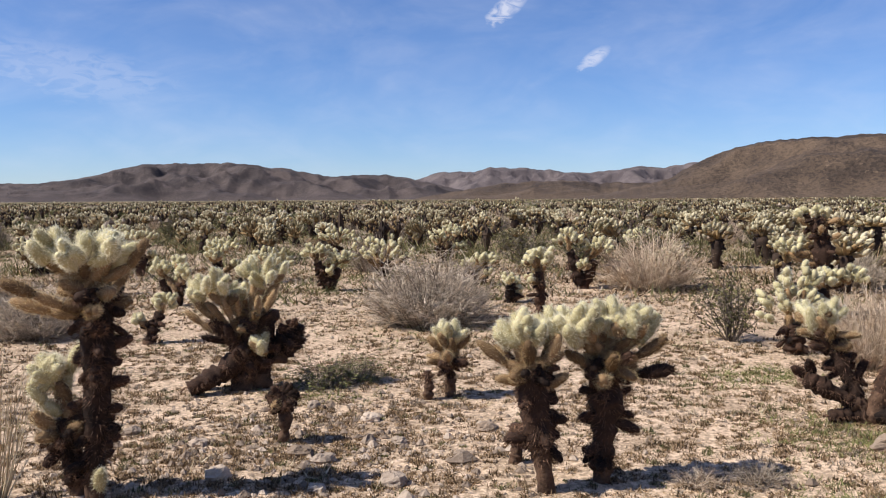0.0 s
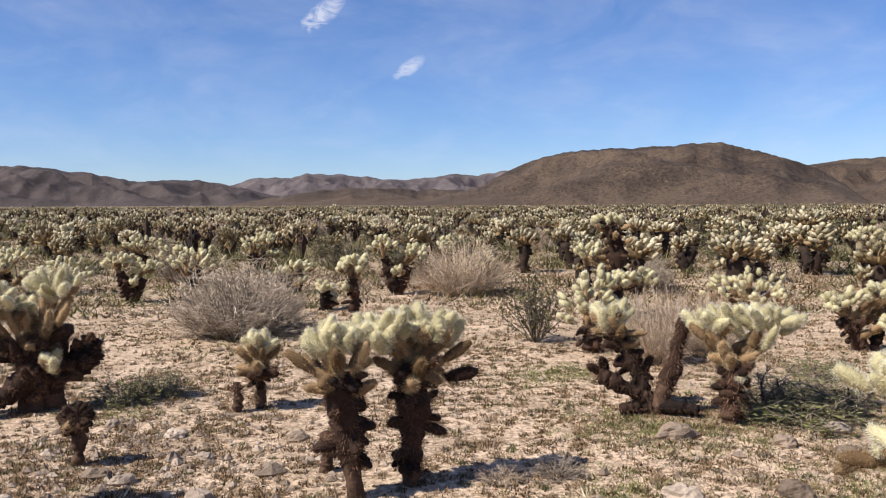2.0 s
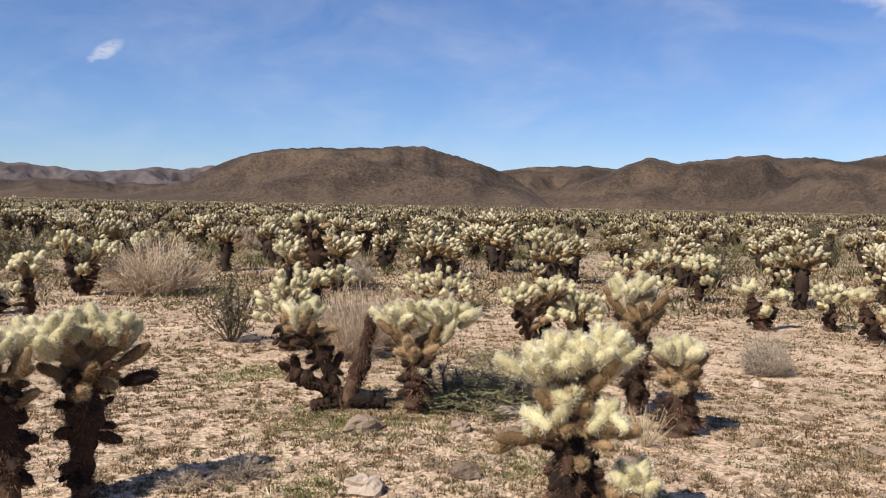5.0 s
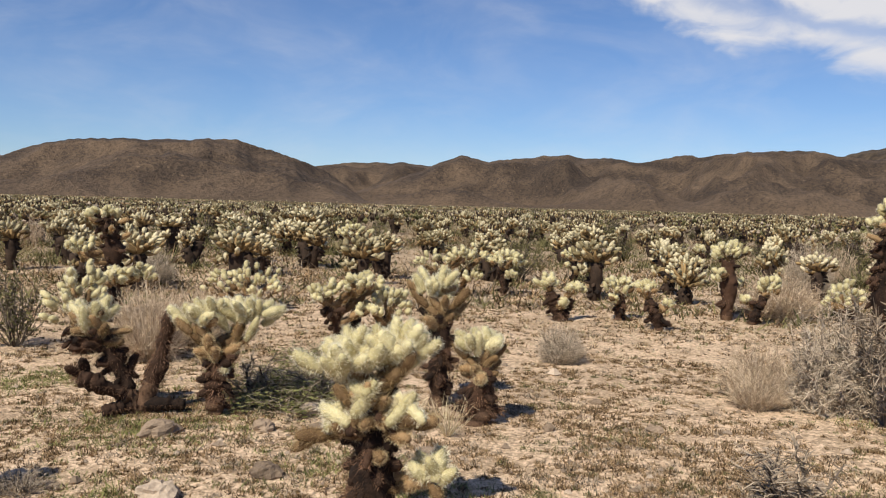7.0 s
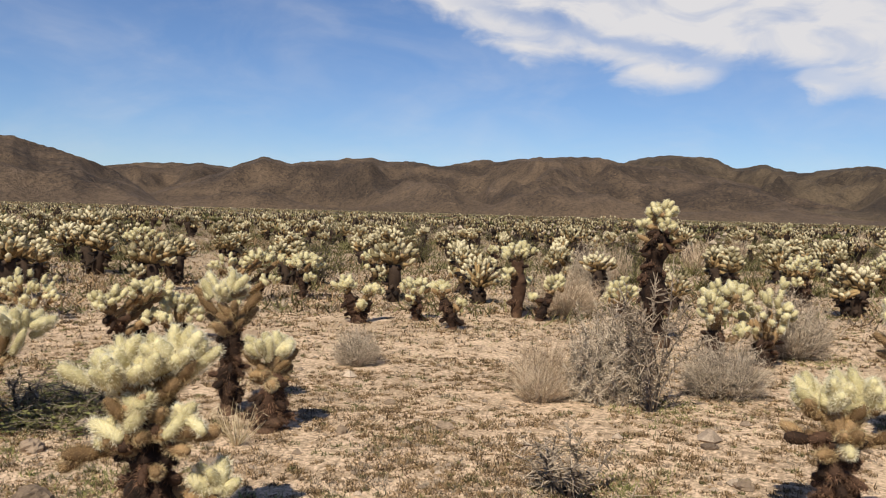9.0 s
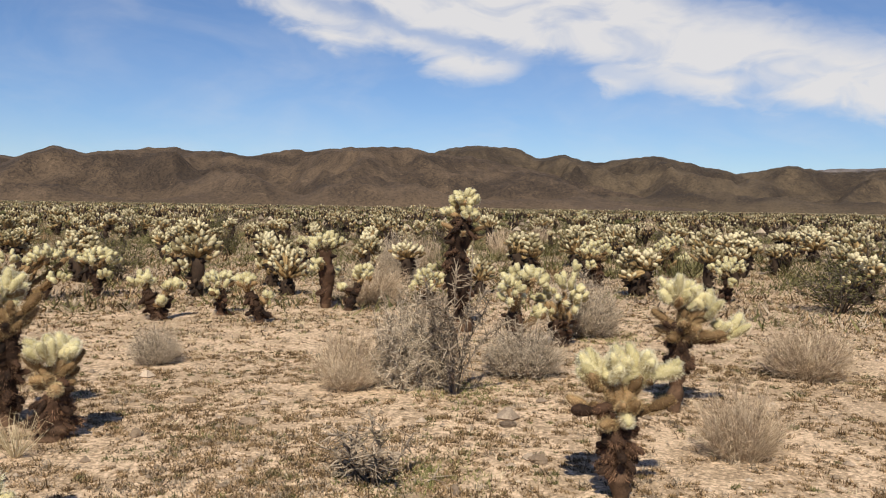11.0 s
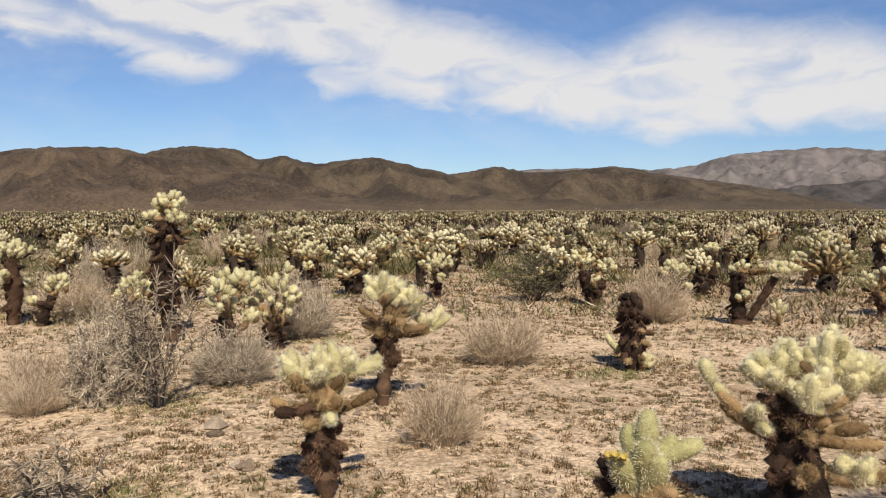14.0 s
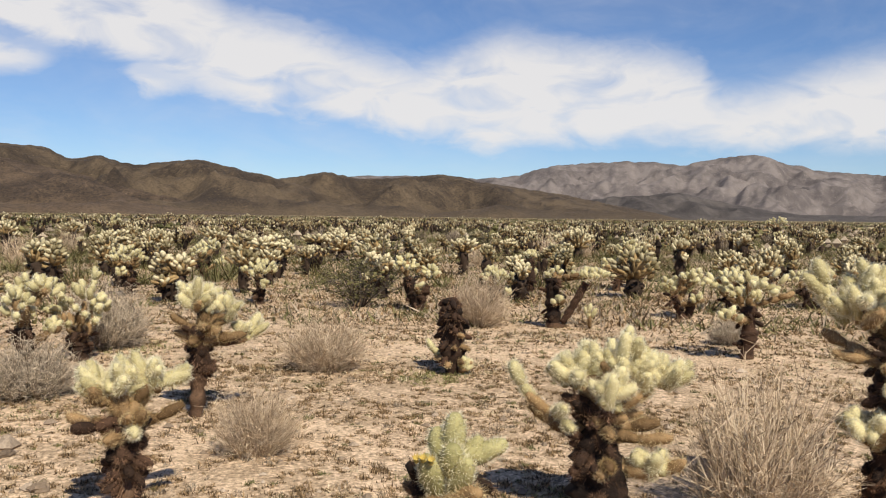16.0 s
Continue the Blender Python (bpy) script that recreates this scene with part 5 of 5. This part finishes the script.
shrub_kind("grey", "rounded grey shrub of dense dry twigs", 51, TWIG_GREY, TWIG_PALE, stems=340, forks=16, spread=1.15, curl=0.14, thick=0.005, tangle=0.45, foot=0.36, dome=0.45, reach=(0.06, 0.18))
shrub_kind("tan", "tan dry shrub of fine bleached twigs", 52, TWIG_TAN, TWIG_TAN, stems=320, forks=10, spread=1.2, curl=0.15, thick=0.005, foot=0.32, dome=0.45, tangle=0.4, reach=(0.08, 0.22))
shrub_kind("creosote", "open green creosote bush with thin stems", 53, TWIG_DARK, TWIG_DARK, LEAF_OLIVE, stems=30, forks=12, spread=0.75, curl=0.12, thick=0.009, leaves=4)
shrub_kind("green", "low dusty green shrub on the sand", 54, TWIG_GREY, TWIG_GREY, HERB_GREEN, stems=70, forks=7, spread=1.5, curl=0.3, thick=0.006, leaves=4, foot=0.4, tangle=0.8)
shrub_kind("dead", "dead bush of crooked bare dark branches", 55, TWIG_DARK, TWIG_GREY, stems=18, forks=36, spread=1.8, curl=0.5, thick=0.017, tangle=1.0, reach=(0.06, 0.2))
shrub_kind("spiky", "tangled grey thorny bush with crooked branches", 56, TWIG_GREY, TWIG_PALE, stems=150, forks=90, spread=1.3, curl=0.4, thick=0.0075, foot=0.28, dome=0.45, tangle=1.0, reach=(0.035, 0.095))
shrub_kind("pencil", "upright thin-stemmed grey cholla bush with crooked branches", 61, TWIG_DARK, TWIG_GREY, stems=16, forks=110, spread=0.8, curl=0.36, thick=0.011, tangle=1.0, reach=(0.03, 0.10))
shrub_kind("straw", "tuft of tall bleached straw stalks", 57, STRAW, STRAW, stems=46, forks=3, spread=0.6, curl=0.08, thick=0.008)
shrub_kind("far_creosote", "olive green creosote bush among the cacti", 58, TWIG_DARK, TWIG_DARK, LEAF_OLIVE, stems=22, forks=9, spread=0.8, curl=0.12, thick=0.012, leaves=9)
shrub_kind("far_grey", "dry grey brown bush of fine twigs", 59, TWIG_GREY, TWIG_GREY, stems=80, forks=7, spread=1.2, curl=0.16, thick=0.011, foot=0.3, dome=0.4)
shrub_kind("far_tan", "dry tan bush of fine twigs", 60, TWIG_TAN, TWIG_TAN, stems=80, forks=7, spread=1.2, curl=0.14, thick=0.010, foot=0.3, dome=0.4)

BUSHES = [
    ("grey", -0.18, 10.61, 0.85, 1.8), ("tan", 3.55, 14.5, 0.92, 1.85), ("grey", -4.75, 9.71, 0.55, 1.1), ("creosote", 3.19, 9.28, 0.8, 0.8), ("green", -1.02, 7.1, 0.26, 0.6),
    ("tan", 3.93, 7.72, 0.72, 0.75), ("green", 3.9, 5.35, 0.2, 1.0), ("dead", 4.35, 5.5, 0.3, 0.8), ("dead", 3.85, 5.75, 0.34, 0.7), ("green", 4.4, 5.9, 0.2, 1.0), ("green", 5.05, 6.7, 0.2, 0.7), ("straw", 4.31, 3.94, 0.28, 0.36), ("grey", 7.28, 5.26, 0.38, 0.56), ("far_tan", 1.40, 4.62, 0.11, 0.34), ("far_grey", 1.75, 4.62, 0.12, 0.36), ("tan", 12.98, 5.5, 0.66, 1.3), ("spiky", 7.27, 2.49, 0.80, 0.82),
    ("pencil", 7.05, 2.00, 1.12, 0.8), ("tan", 7.17, 3.05, 0.46, 0.72), ("dead", 4.8, 1.72, 0.36, 0.75), ("grey", 11.02, 1.65, 0.72, 1.05), ("grey", 8.08, 1.67, 0.48, 0.85), ("tan", 6.12, -0.29, 0.46, 0.6), ("tan", 9.19, -0.88, 0.55, 0.95),
    ("tan", 12.5, -3.23, 0.75, 1.0), ("tan", 4.42, -2.96, 0.78, 0.85), ("creosote", 15.22, -1.71, 0.85, 1.5), ("straw", -2.35, 4.35, 0.8, 0.5), ("tan", 6.85, 2.92, 0.30, 0.52), ("grey", 7.2, 14.79, 0.62, 1.1), ("creosote", 13.79, 11.48, 0.9, 1.0),
    ("grey", 17.17, 6.79, 0.95, 1.0), ("tan", 4.7, 8.3, 0.6, 0.8), ("green", -0.75, 7.4, 0.2, 0.6), ("creosote", 4.4, 17.5, 1.0, 1.2), ("grey", -6.9, 12.4, 0.6, 1.2), ("creosote", 2.0, 19.4, 0.9, 1.4), ("tan", 8.4, -7.6, 0.5, 0.7), ("grey", 10.4, -6.1, 0.35, 0.6),
]
for _k, _x, _y, _h, _w in BUSHES:
    place(SHRUBS[_k], _x, _y, _h, _w, FIELD.uniform(0, 360))
for _x, _y in scatter(FIELD, 230, 17.0, 60.0, -45, 145, 1.2, TAKEN):
    _h = FIELD.uniform(0.55, 1.15)
    place(SHRUBS[("far_creosote", "far_grey", "far_creosote", "far_tan")[FIELD.integers(4)]], _x, _y, _h, _h * FIELD.uniform(1.0, 1.5), FIELD.uniform(0, 360))


def make_far_scrub():
    """Uncounted far bushes between the cacti."""
    rng = np.random.default_rng(9)
    pile = Pile()
    bv, bf = octa()
    n, blobs = 2600, 4
    r = np.sqrt(rng.uniform(45 ** 2, 420 ** 2, n))
    r = np.where(rng.random(n) < 0.35, rng.uniform(45, 150, n), r)
    a = np.radians(rng.uniform(-50, 150, n))
    c = np.stack([r * np.sin(a), r * np.cos(a), np.full(n, 0.35)], 1)
    off = rng.normal(0, 1, (n, blobs, 3)) * (0.5, 0.5, 0.2)
    size = rng.uniform(0.1, 0.3, (n, blobs, 1, 1))
    v = c[:, None, None] + off[:, :, None] + bv[None, None] * size
    f = bf[None] + (np.arange(n * blobs) * len(bv))[:, None, None]
    pile.add(v.reshape(-1, 3), f.reshape(-1, 3), 0, False)
    pile.m[-1] = np.repeat((rng.random(n) < 0.35).astype(int), blobs * len(bf))
    n = 6500
    r = rng.uniform(110 ** 1.3, 1000 ** 1.3, n) ** (1 / 1.3)
    a = np.radians(rng.uniform(-50, 150, n))
    c = np.stack([r * np.sin(a), r * np.cos(a), np.full(n, 0.1)], 1)
    v = c[:, None] + bv[None] * (rng.uniform(0.5, 1.6, (n, 1, 1)) * (1 + r / 250)[:, None, None]) * np.array((1, 1, 0.0)) + bv[None] * np.array((0, 0, 1)) * rng.uniform(0.15, 0.35, (n, 1, 1))
    pile.add(v.reshape(-1, 3), (bf[None] + (np.arange(n) * len(bv))[:, None, None]).reshape(-1, 3), 0, False)
    pile.m[-1] = np.repeat(np.where(rng.random(n) < 0.5, 0, 2), len(bf))
    tagged(new("far_scrub", pile.mesh("far_scrub", LEAF_OLIVE, TWIG_GREY, DRY_HERB)), "distant olive and grey desert scrub", "scrub", kind="stuff")


make_far_scrub()


# ---- ground cover ----
def blades(rng, xy, n, height, spread, width, flat=(0.5, 2.4)):
    """Tufts of thin blades on the ground: n blades at each place."""
    k = len(xy)
    z = ground_z(xy[:, 0], xy[:, 1])
    root = np.c_[xy, z - 0.004][:, None] + rng.normal(0, 1, (k, n, 3)) * (np.reshape(spread, (-1, 1, 1)) * np.array((0.5, 0.5, 0)))
    th = rng.uniform(0, 6.283, (k, n))
    lean = rng.uniform(*flat, (k, n))
    ln = np.reshape(height, (-1, 1)) * rng.uniform(0.5, 1.2, (k, n))
    d = np.stack([np.cos(th) * lean, np.sin(th) * lean, np.ones((k, n))], -1)
    d /= np.linalg.norm(d, axis=-1, keepdims=True)
    side = np.stack([-np.sin(th), np.cos(th), rng.normal(0, 0.5, (k, n))], -1) * width * rng.uniform(0.6, 1.4, (k, n, 1))
    tri = np.stack([root - side, root + side, root + d * ln[..., None]], 2)
    return tri.reshape(-1, 3), np.arange(k * n * 3).reshape(-1, 3)


def sector(rng, n, r0, r1, power=1.0):
    r = rng.uniform(r0 ** power, r1 ** power, n) ** (1 / power)
    a = np.radians(rng.uniform(-45, 148, n))
    return np.c_[r * np.sin(a), r * np.cos(a)]


def clumped(rng, xy, cut):
    x, y = xy.T
    s = np.sin(1.9 * x + 0.7 * y) * np.sin(1.3 * y - 0.9 * x + 1.0) + 0.7 * np.sin(4.1 * x - 2.2 * y + 0.5) * np.sin(3.7 * y + 1.6 * x) + rng.normal(0, 0.55, len(x))
    return xy[s > cut]


def make_ground_cover():
    rng = np.random.default_rng(77)
    pile = Pile()
    xy = clumped(rng, sector(rng, 25000, 0.2, 9.5, 1.5), -0.75)
    xy = np.concatenate([xy, np.c_[rng.normal(-1.2, 0.9, 900), rng.normal(5.3, 0.9, 900)]])
    a = np.radians(rng.uniform(148, 315, 11000))
    r = rng.uniform(0.1, 9.0 ** 1.5, 11000) ** (1 / 1.5)
    xy = np.concatenate([xy, clumped(rng, np.c_[r * np.sin(a), r * np.cos(a)], -0.6)])
    size = 0.046 * np.exp(rng.normal(0, 0.5, len(xy)))
    tint = rng.choice(3, len(xy), p=(0.80, 0.09, 0.11))
    v, f = blades(rng, xy, 40, np.minimum(size * 0.55, 0.045), size * 0.62, 0.0046, (0.1, 2.6))
    pile.add(v, f)
    pile.m[-1] = np.repeat(tint, 40)
    xy = clumped(rng, sector(rng, 26000, 9.0, 20, 1.5), -0.9)
    size = 0.056 * np.exp(rng.normal(0, 0.42, len(xy)))
    v, f = blades(rng, xy, 14, np.minimum(size * 0.6, 0.06), size * 0.7, 0.009, (0.2, 2.6))
    pile.add(v, f)
    pile.m[-1] = np.repeat(rng.choice(3, len(xy), p=(0.76, 0.12, 0.12)), 14)
    # wide flat mats
    xy = clumped(rng, sector(rng, 4300, 1.6, 15, 1.3), -0.1)
    xy = np.concatenate([xy, rng.normal(0, 1, (330, 2)) * (0.75, 0.75) + (4.89, 3.04), rng.normal(0, 1, (150, 2)) * (0.5, 0.5) + (4.72, 2.14), rng.normal(0, 1, (220, 2)) * (0.55, 0.55) + (2.66, 4.64)])
    wide = 0.065 * np.exp(rng.normal(0, 0.4, len(xy)))
    v, f = blades(rng, xy, 42, 0.022 + wide * 0.2, wide, 0.0045)
    pile.add(v, f)
    pile.m[-1] = np.repeat(rng.choice(3, len(xy), p=(0.62, 0.13, 0.25)), 42)
    # the middle distance, where the tufts close up
    xy = clumped(rng, sector(rng, 15000, 11, 27, 1.5), -0.6)
    v, f = blades(rng, xy, 7, rng.uniform(0.03, 0.09, len(xy)), rng.uniform(0.06, 0.2, len(xy)), 0.011)
    pile.add(v, f)
    pile.m[-1] = np.repeat(rng.choice(3, len(xy), p=(0.70, 0.14, 0.16)), 7)
    xy = clumped(rng, sector(rng, 5000, 16, 50, 1.3), -0.4)
    v, f = blades(rng, xy, 7, rng.uniform(0.05, 0.14, len(xy)), rng.uniform(0.1, 0.25, len(xy)), 0.02)
    pile.add(v, f)
    tagged(new("dry_annuals", pile.mesh("dry_annuals", DRY_HERB, LEAF_OLIVE, TWIG_GREY)), "small dry brown annual plants covering the sand", "dry plants", kind="stuff")
    pile = Pile()
    xy = np.concatenate([clumped(rng, sector(rng, 4200, 2.6, 24, 1.4), 0.2), clumped(rng, sector(rng, 12000, 8.5, 26, 1.4), -0.4)])
    v, f = blades(rng, xy, 9, rng.uniform(0.04, 0.10, len(xy)), rng.uniform(0.04, 0.09, len(xy)), 0.004)
    pile.add(v, f)
    tagged(new("dry_grass", pile.mesh("dry_grass", STRAW)), "thin bleached dry grass tufts on the sand", "grass", kind="stuff")
    pile = Pile()
    spots = np.array(((2.6, 5.5, 0.55), (2.66, 5.6, 0.5), (4.2, 5.95, 0.6), (3.3, 3.95, 0.4), (3.0, 7.4, 0.35), (3.0, 5.2, 0.5), (3.9, 5.6, 0.6), (3.8, 5.7, 0.6), (2.6, 7.3, 0.35), (4.4, 6.5, 0.5), (-1.1, 6.8, 0.4), (5.0, 1.5, 0.35), (8.6, -1.9, 0.3), (2.0, 4.2, 0.3), (7.1, 1.9, 0.5), (11, 1.4, 0.6), (3.4, 3.2, 0.3), (-0.2, 10.0, 0.8), (4.7, -2.0, 0.25)))
    pick = rng.integers(len(spots), size=2200)
    xy = spots[pick, :2] + rng.normal(0, 1, (2200, 2)) * spots[pick, 2:] * 0.6
    xy = np.concatenate([xy, clumped(rng, sector(rng, 900, 3, 26, 1.4), 0.6)])
    v, f = blades(rng, xy, 10, rng.uniform(0.02, 0.07, len(xy)), rng.uniform(0.04, 0.09, len(xy)), 0.004)
    pile.add(v, f)
    tagged(new("green_herbs", pile.mesh("green_herbs", HERB_GREEN)), "low green herbs round the cactus feet", "herbs", kind="stuff")


def make_undergrowth():
    """Low brown and olive growth that hides most of the sand further out."""
    rng = np.random.default_rng(79)
    for name, mat, label, n, tall in (("dry_undergrowth", DRY_HERB, "low dry tan growth between the cacti", 4600, 0.2), ("olive_undergrowth", LEAF_OLIVE, "low olive green growth between the cacti", 6000, 0.22), ("grey_undergrowth", TWIG_GREY, "low grey brown growth between the cacti", 3000, 0.26), ("olive_bushes", LEAF_OLIVE, "olive green bushes between the cacti", 2600, 0.7), ("brown_bushes", DRY_HERB, "dry brown bushes between the cacti", 600, 0.5)):
        pile = Pile()
        xy = sector(rng, n, 13 if tall < 0.45 else 19, 75 if tall < 0.45 else 110, 1.25)
        v, f = blades(rng, xy, 20 if tall < 0.45 else 56, rng.uniform(0.4, 1.3, n) * tall, rng.uniform(0.2, 0.5, n) * (1.5 if tall < 0.45 else 1.3), 0.015 if tall < 0.45 else 0.013)
        pile.add(v, f)
        tagged(new(name, pile.mesh(name, mat)), label, "undergrowth", kind="stuff")


def pebble(rng, seg=5, rows=3, rough=0.22):
    v, f = blob_template(seg, rows)
    v = v * (1 + rng.uniform(-rough, rough, (len(v), 1)))
    return v * (1.0, rng.uniform(0.65, 0.95), rng.uniform(0.4, 0.65)), f


def make_stones():
    rng = np.random.default_rng(88)
    pile = Pile()
    kinds = [pebble(rng) for _ in range(8)]
    xy = np.concatenate([sector(rng, 4200, 2.6, 12, 1.3), np.c_[rng.normal(-0.9, 0.9, 1700), rng.normal(5.4, 0.8, 1700)]])
    for i, (x, y) in enumerate(xy):
        v, f = kinds[i % 8]
        s = 0.012 * math.exp(rng.normal(0.1, 0.55))
        c, q = math.cos(i * 1.7), math.sin(i * 1.7)
        pile.add((v * s) @ np.array(((c, q, 0), (-q, c, 0), (0, 0, 1))) + (x, y, ground_z(x, y) + s * 0.15), f, 0, False)
    tagged(new("gravel", pile.mesh("gravel", STONE)), "scattered small pale stones on the sand", "stones", kind="stuff")
    rocks = [(3.98, 5.08, 0.10, 0), (3.40, 4.83, 0.10, 1), (2.80, 5.16, 0.15, 1), (2.88, 3.98, 0.10, 1), (2.25, 4.03, 0.12, 0), (3.66, 4.56, 0.08, 1), (-2.12, 5.66, 0.06, 0), (-0.91, 5.25, 0.09, 1), (-0.54, 6.06, 0.07, 0), (-0.29, 4.7, 0.09, 0), (-0.75, 5.1, 0.08, 0), (-1.3, 4.75, 0.08, 0), (-0.7, 4.55, 0.06, 0),
             (-1.6, 5.4, 0.06, 0), (-0.3, 5.5, 0.06, 0), (0.1, 5.2, 0.05, 0), (-1.0, 6.4, 0.06, 0), (0.3, 5.8, 0.08, 1), (5.6, 3.1, 0.07, 1), (5.0, 3.6, 0.06, 1), (6.2, 1.3, 0.06, 1), (3.9, 3.7, 0.08, 1), (2.0, 3.8, 0.07, 0), (5.5, 0.9, 0.06, 1), (6.0, 3.9, 0.05, 1)]
    for i, (x, y, s, dark) in enumerate(rocks):
        rr = np.random.default_rng(300 + i)
        p = Pile()
        v, f = pebble(rr, 16, 10, 0.07)
        v = v * (1 + np.array([0.3 * noise.noise(Vector(q) * 2.2 + Vector((i * 3.0, 0, 0))) + 0.16 * noise.noise(Vector(q) * 6.0) for q in v]))[:, None]
        p.add(v * s, f, 0, False)
        ob = new("rock", p.mesh("rock", STONE_DARK if dark else STONE))
        ob.matrix_basis = pose(x, y, ground_z(x, y) + s * 0.2, 0, 0, rr.uniform(0, 360))
        tagged(ob, "dark weathered rock half sunk in the sand" if dark else "pale weathered rock lying on the sand", "rock", "rocks")


make_ground_cover()
make_undergrowth()
make_stones()
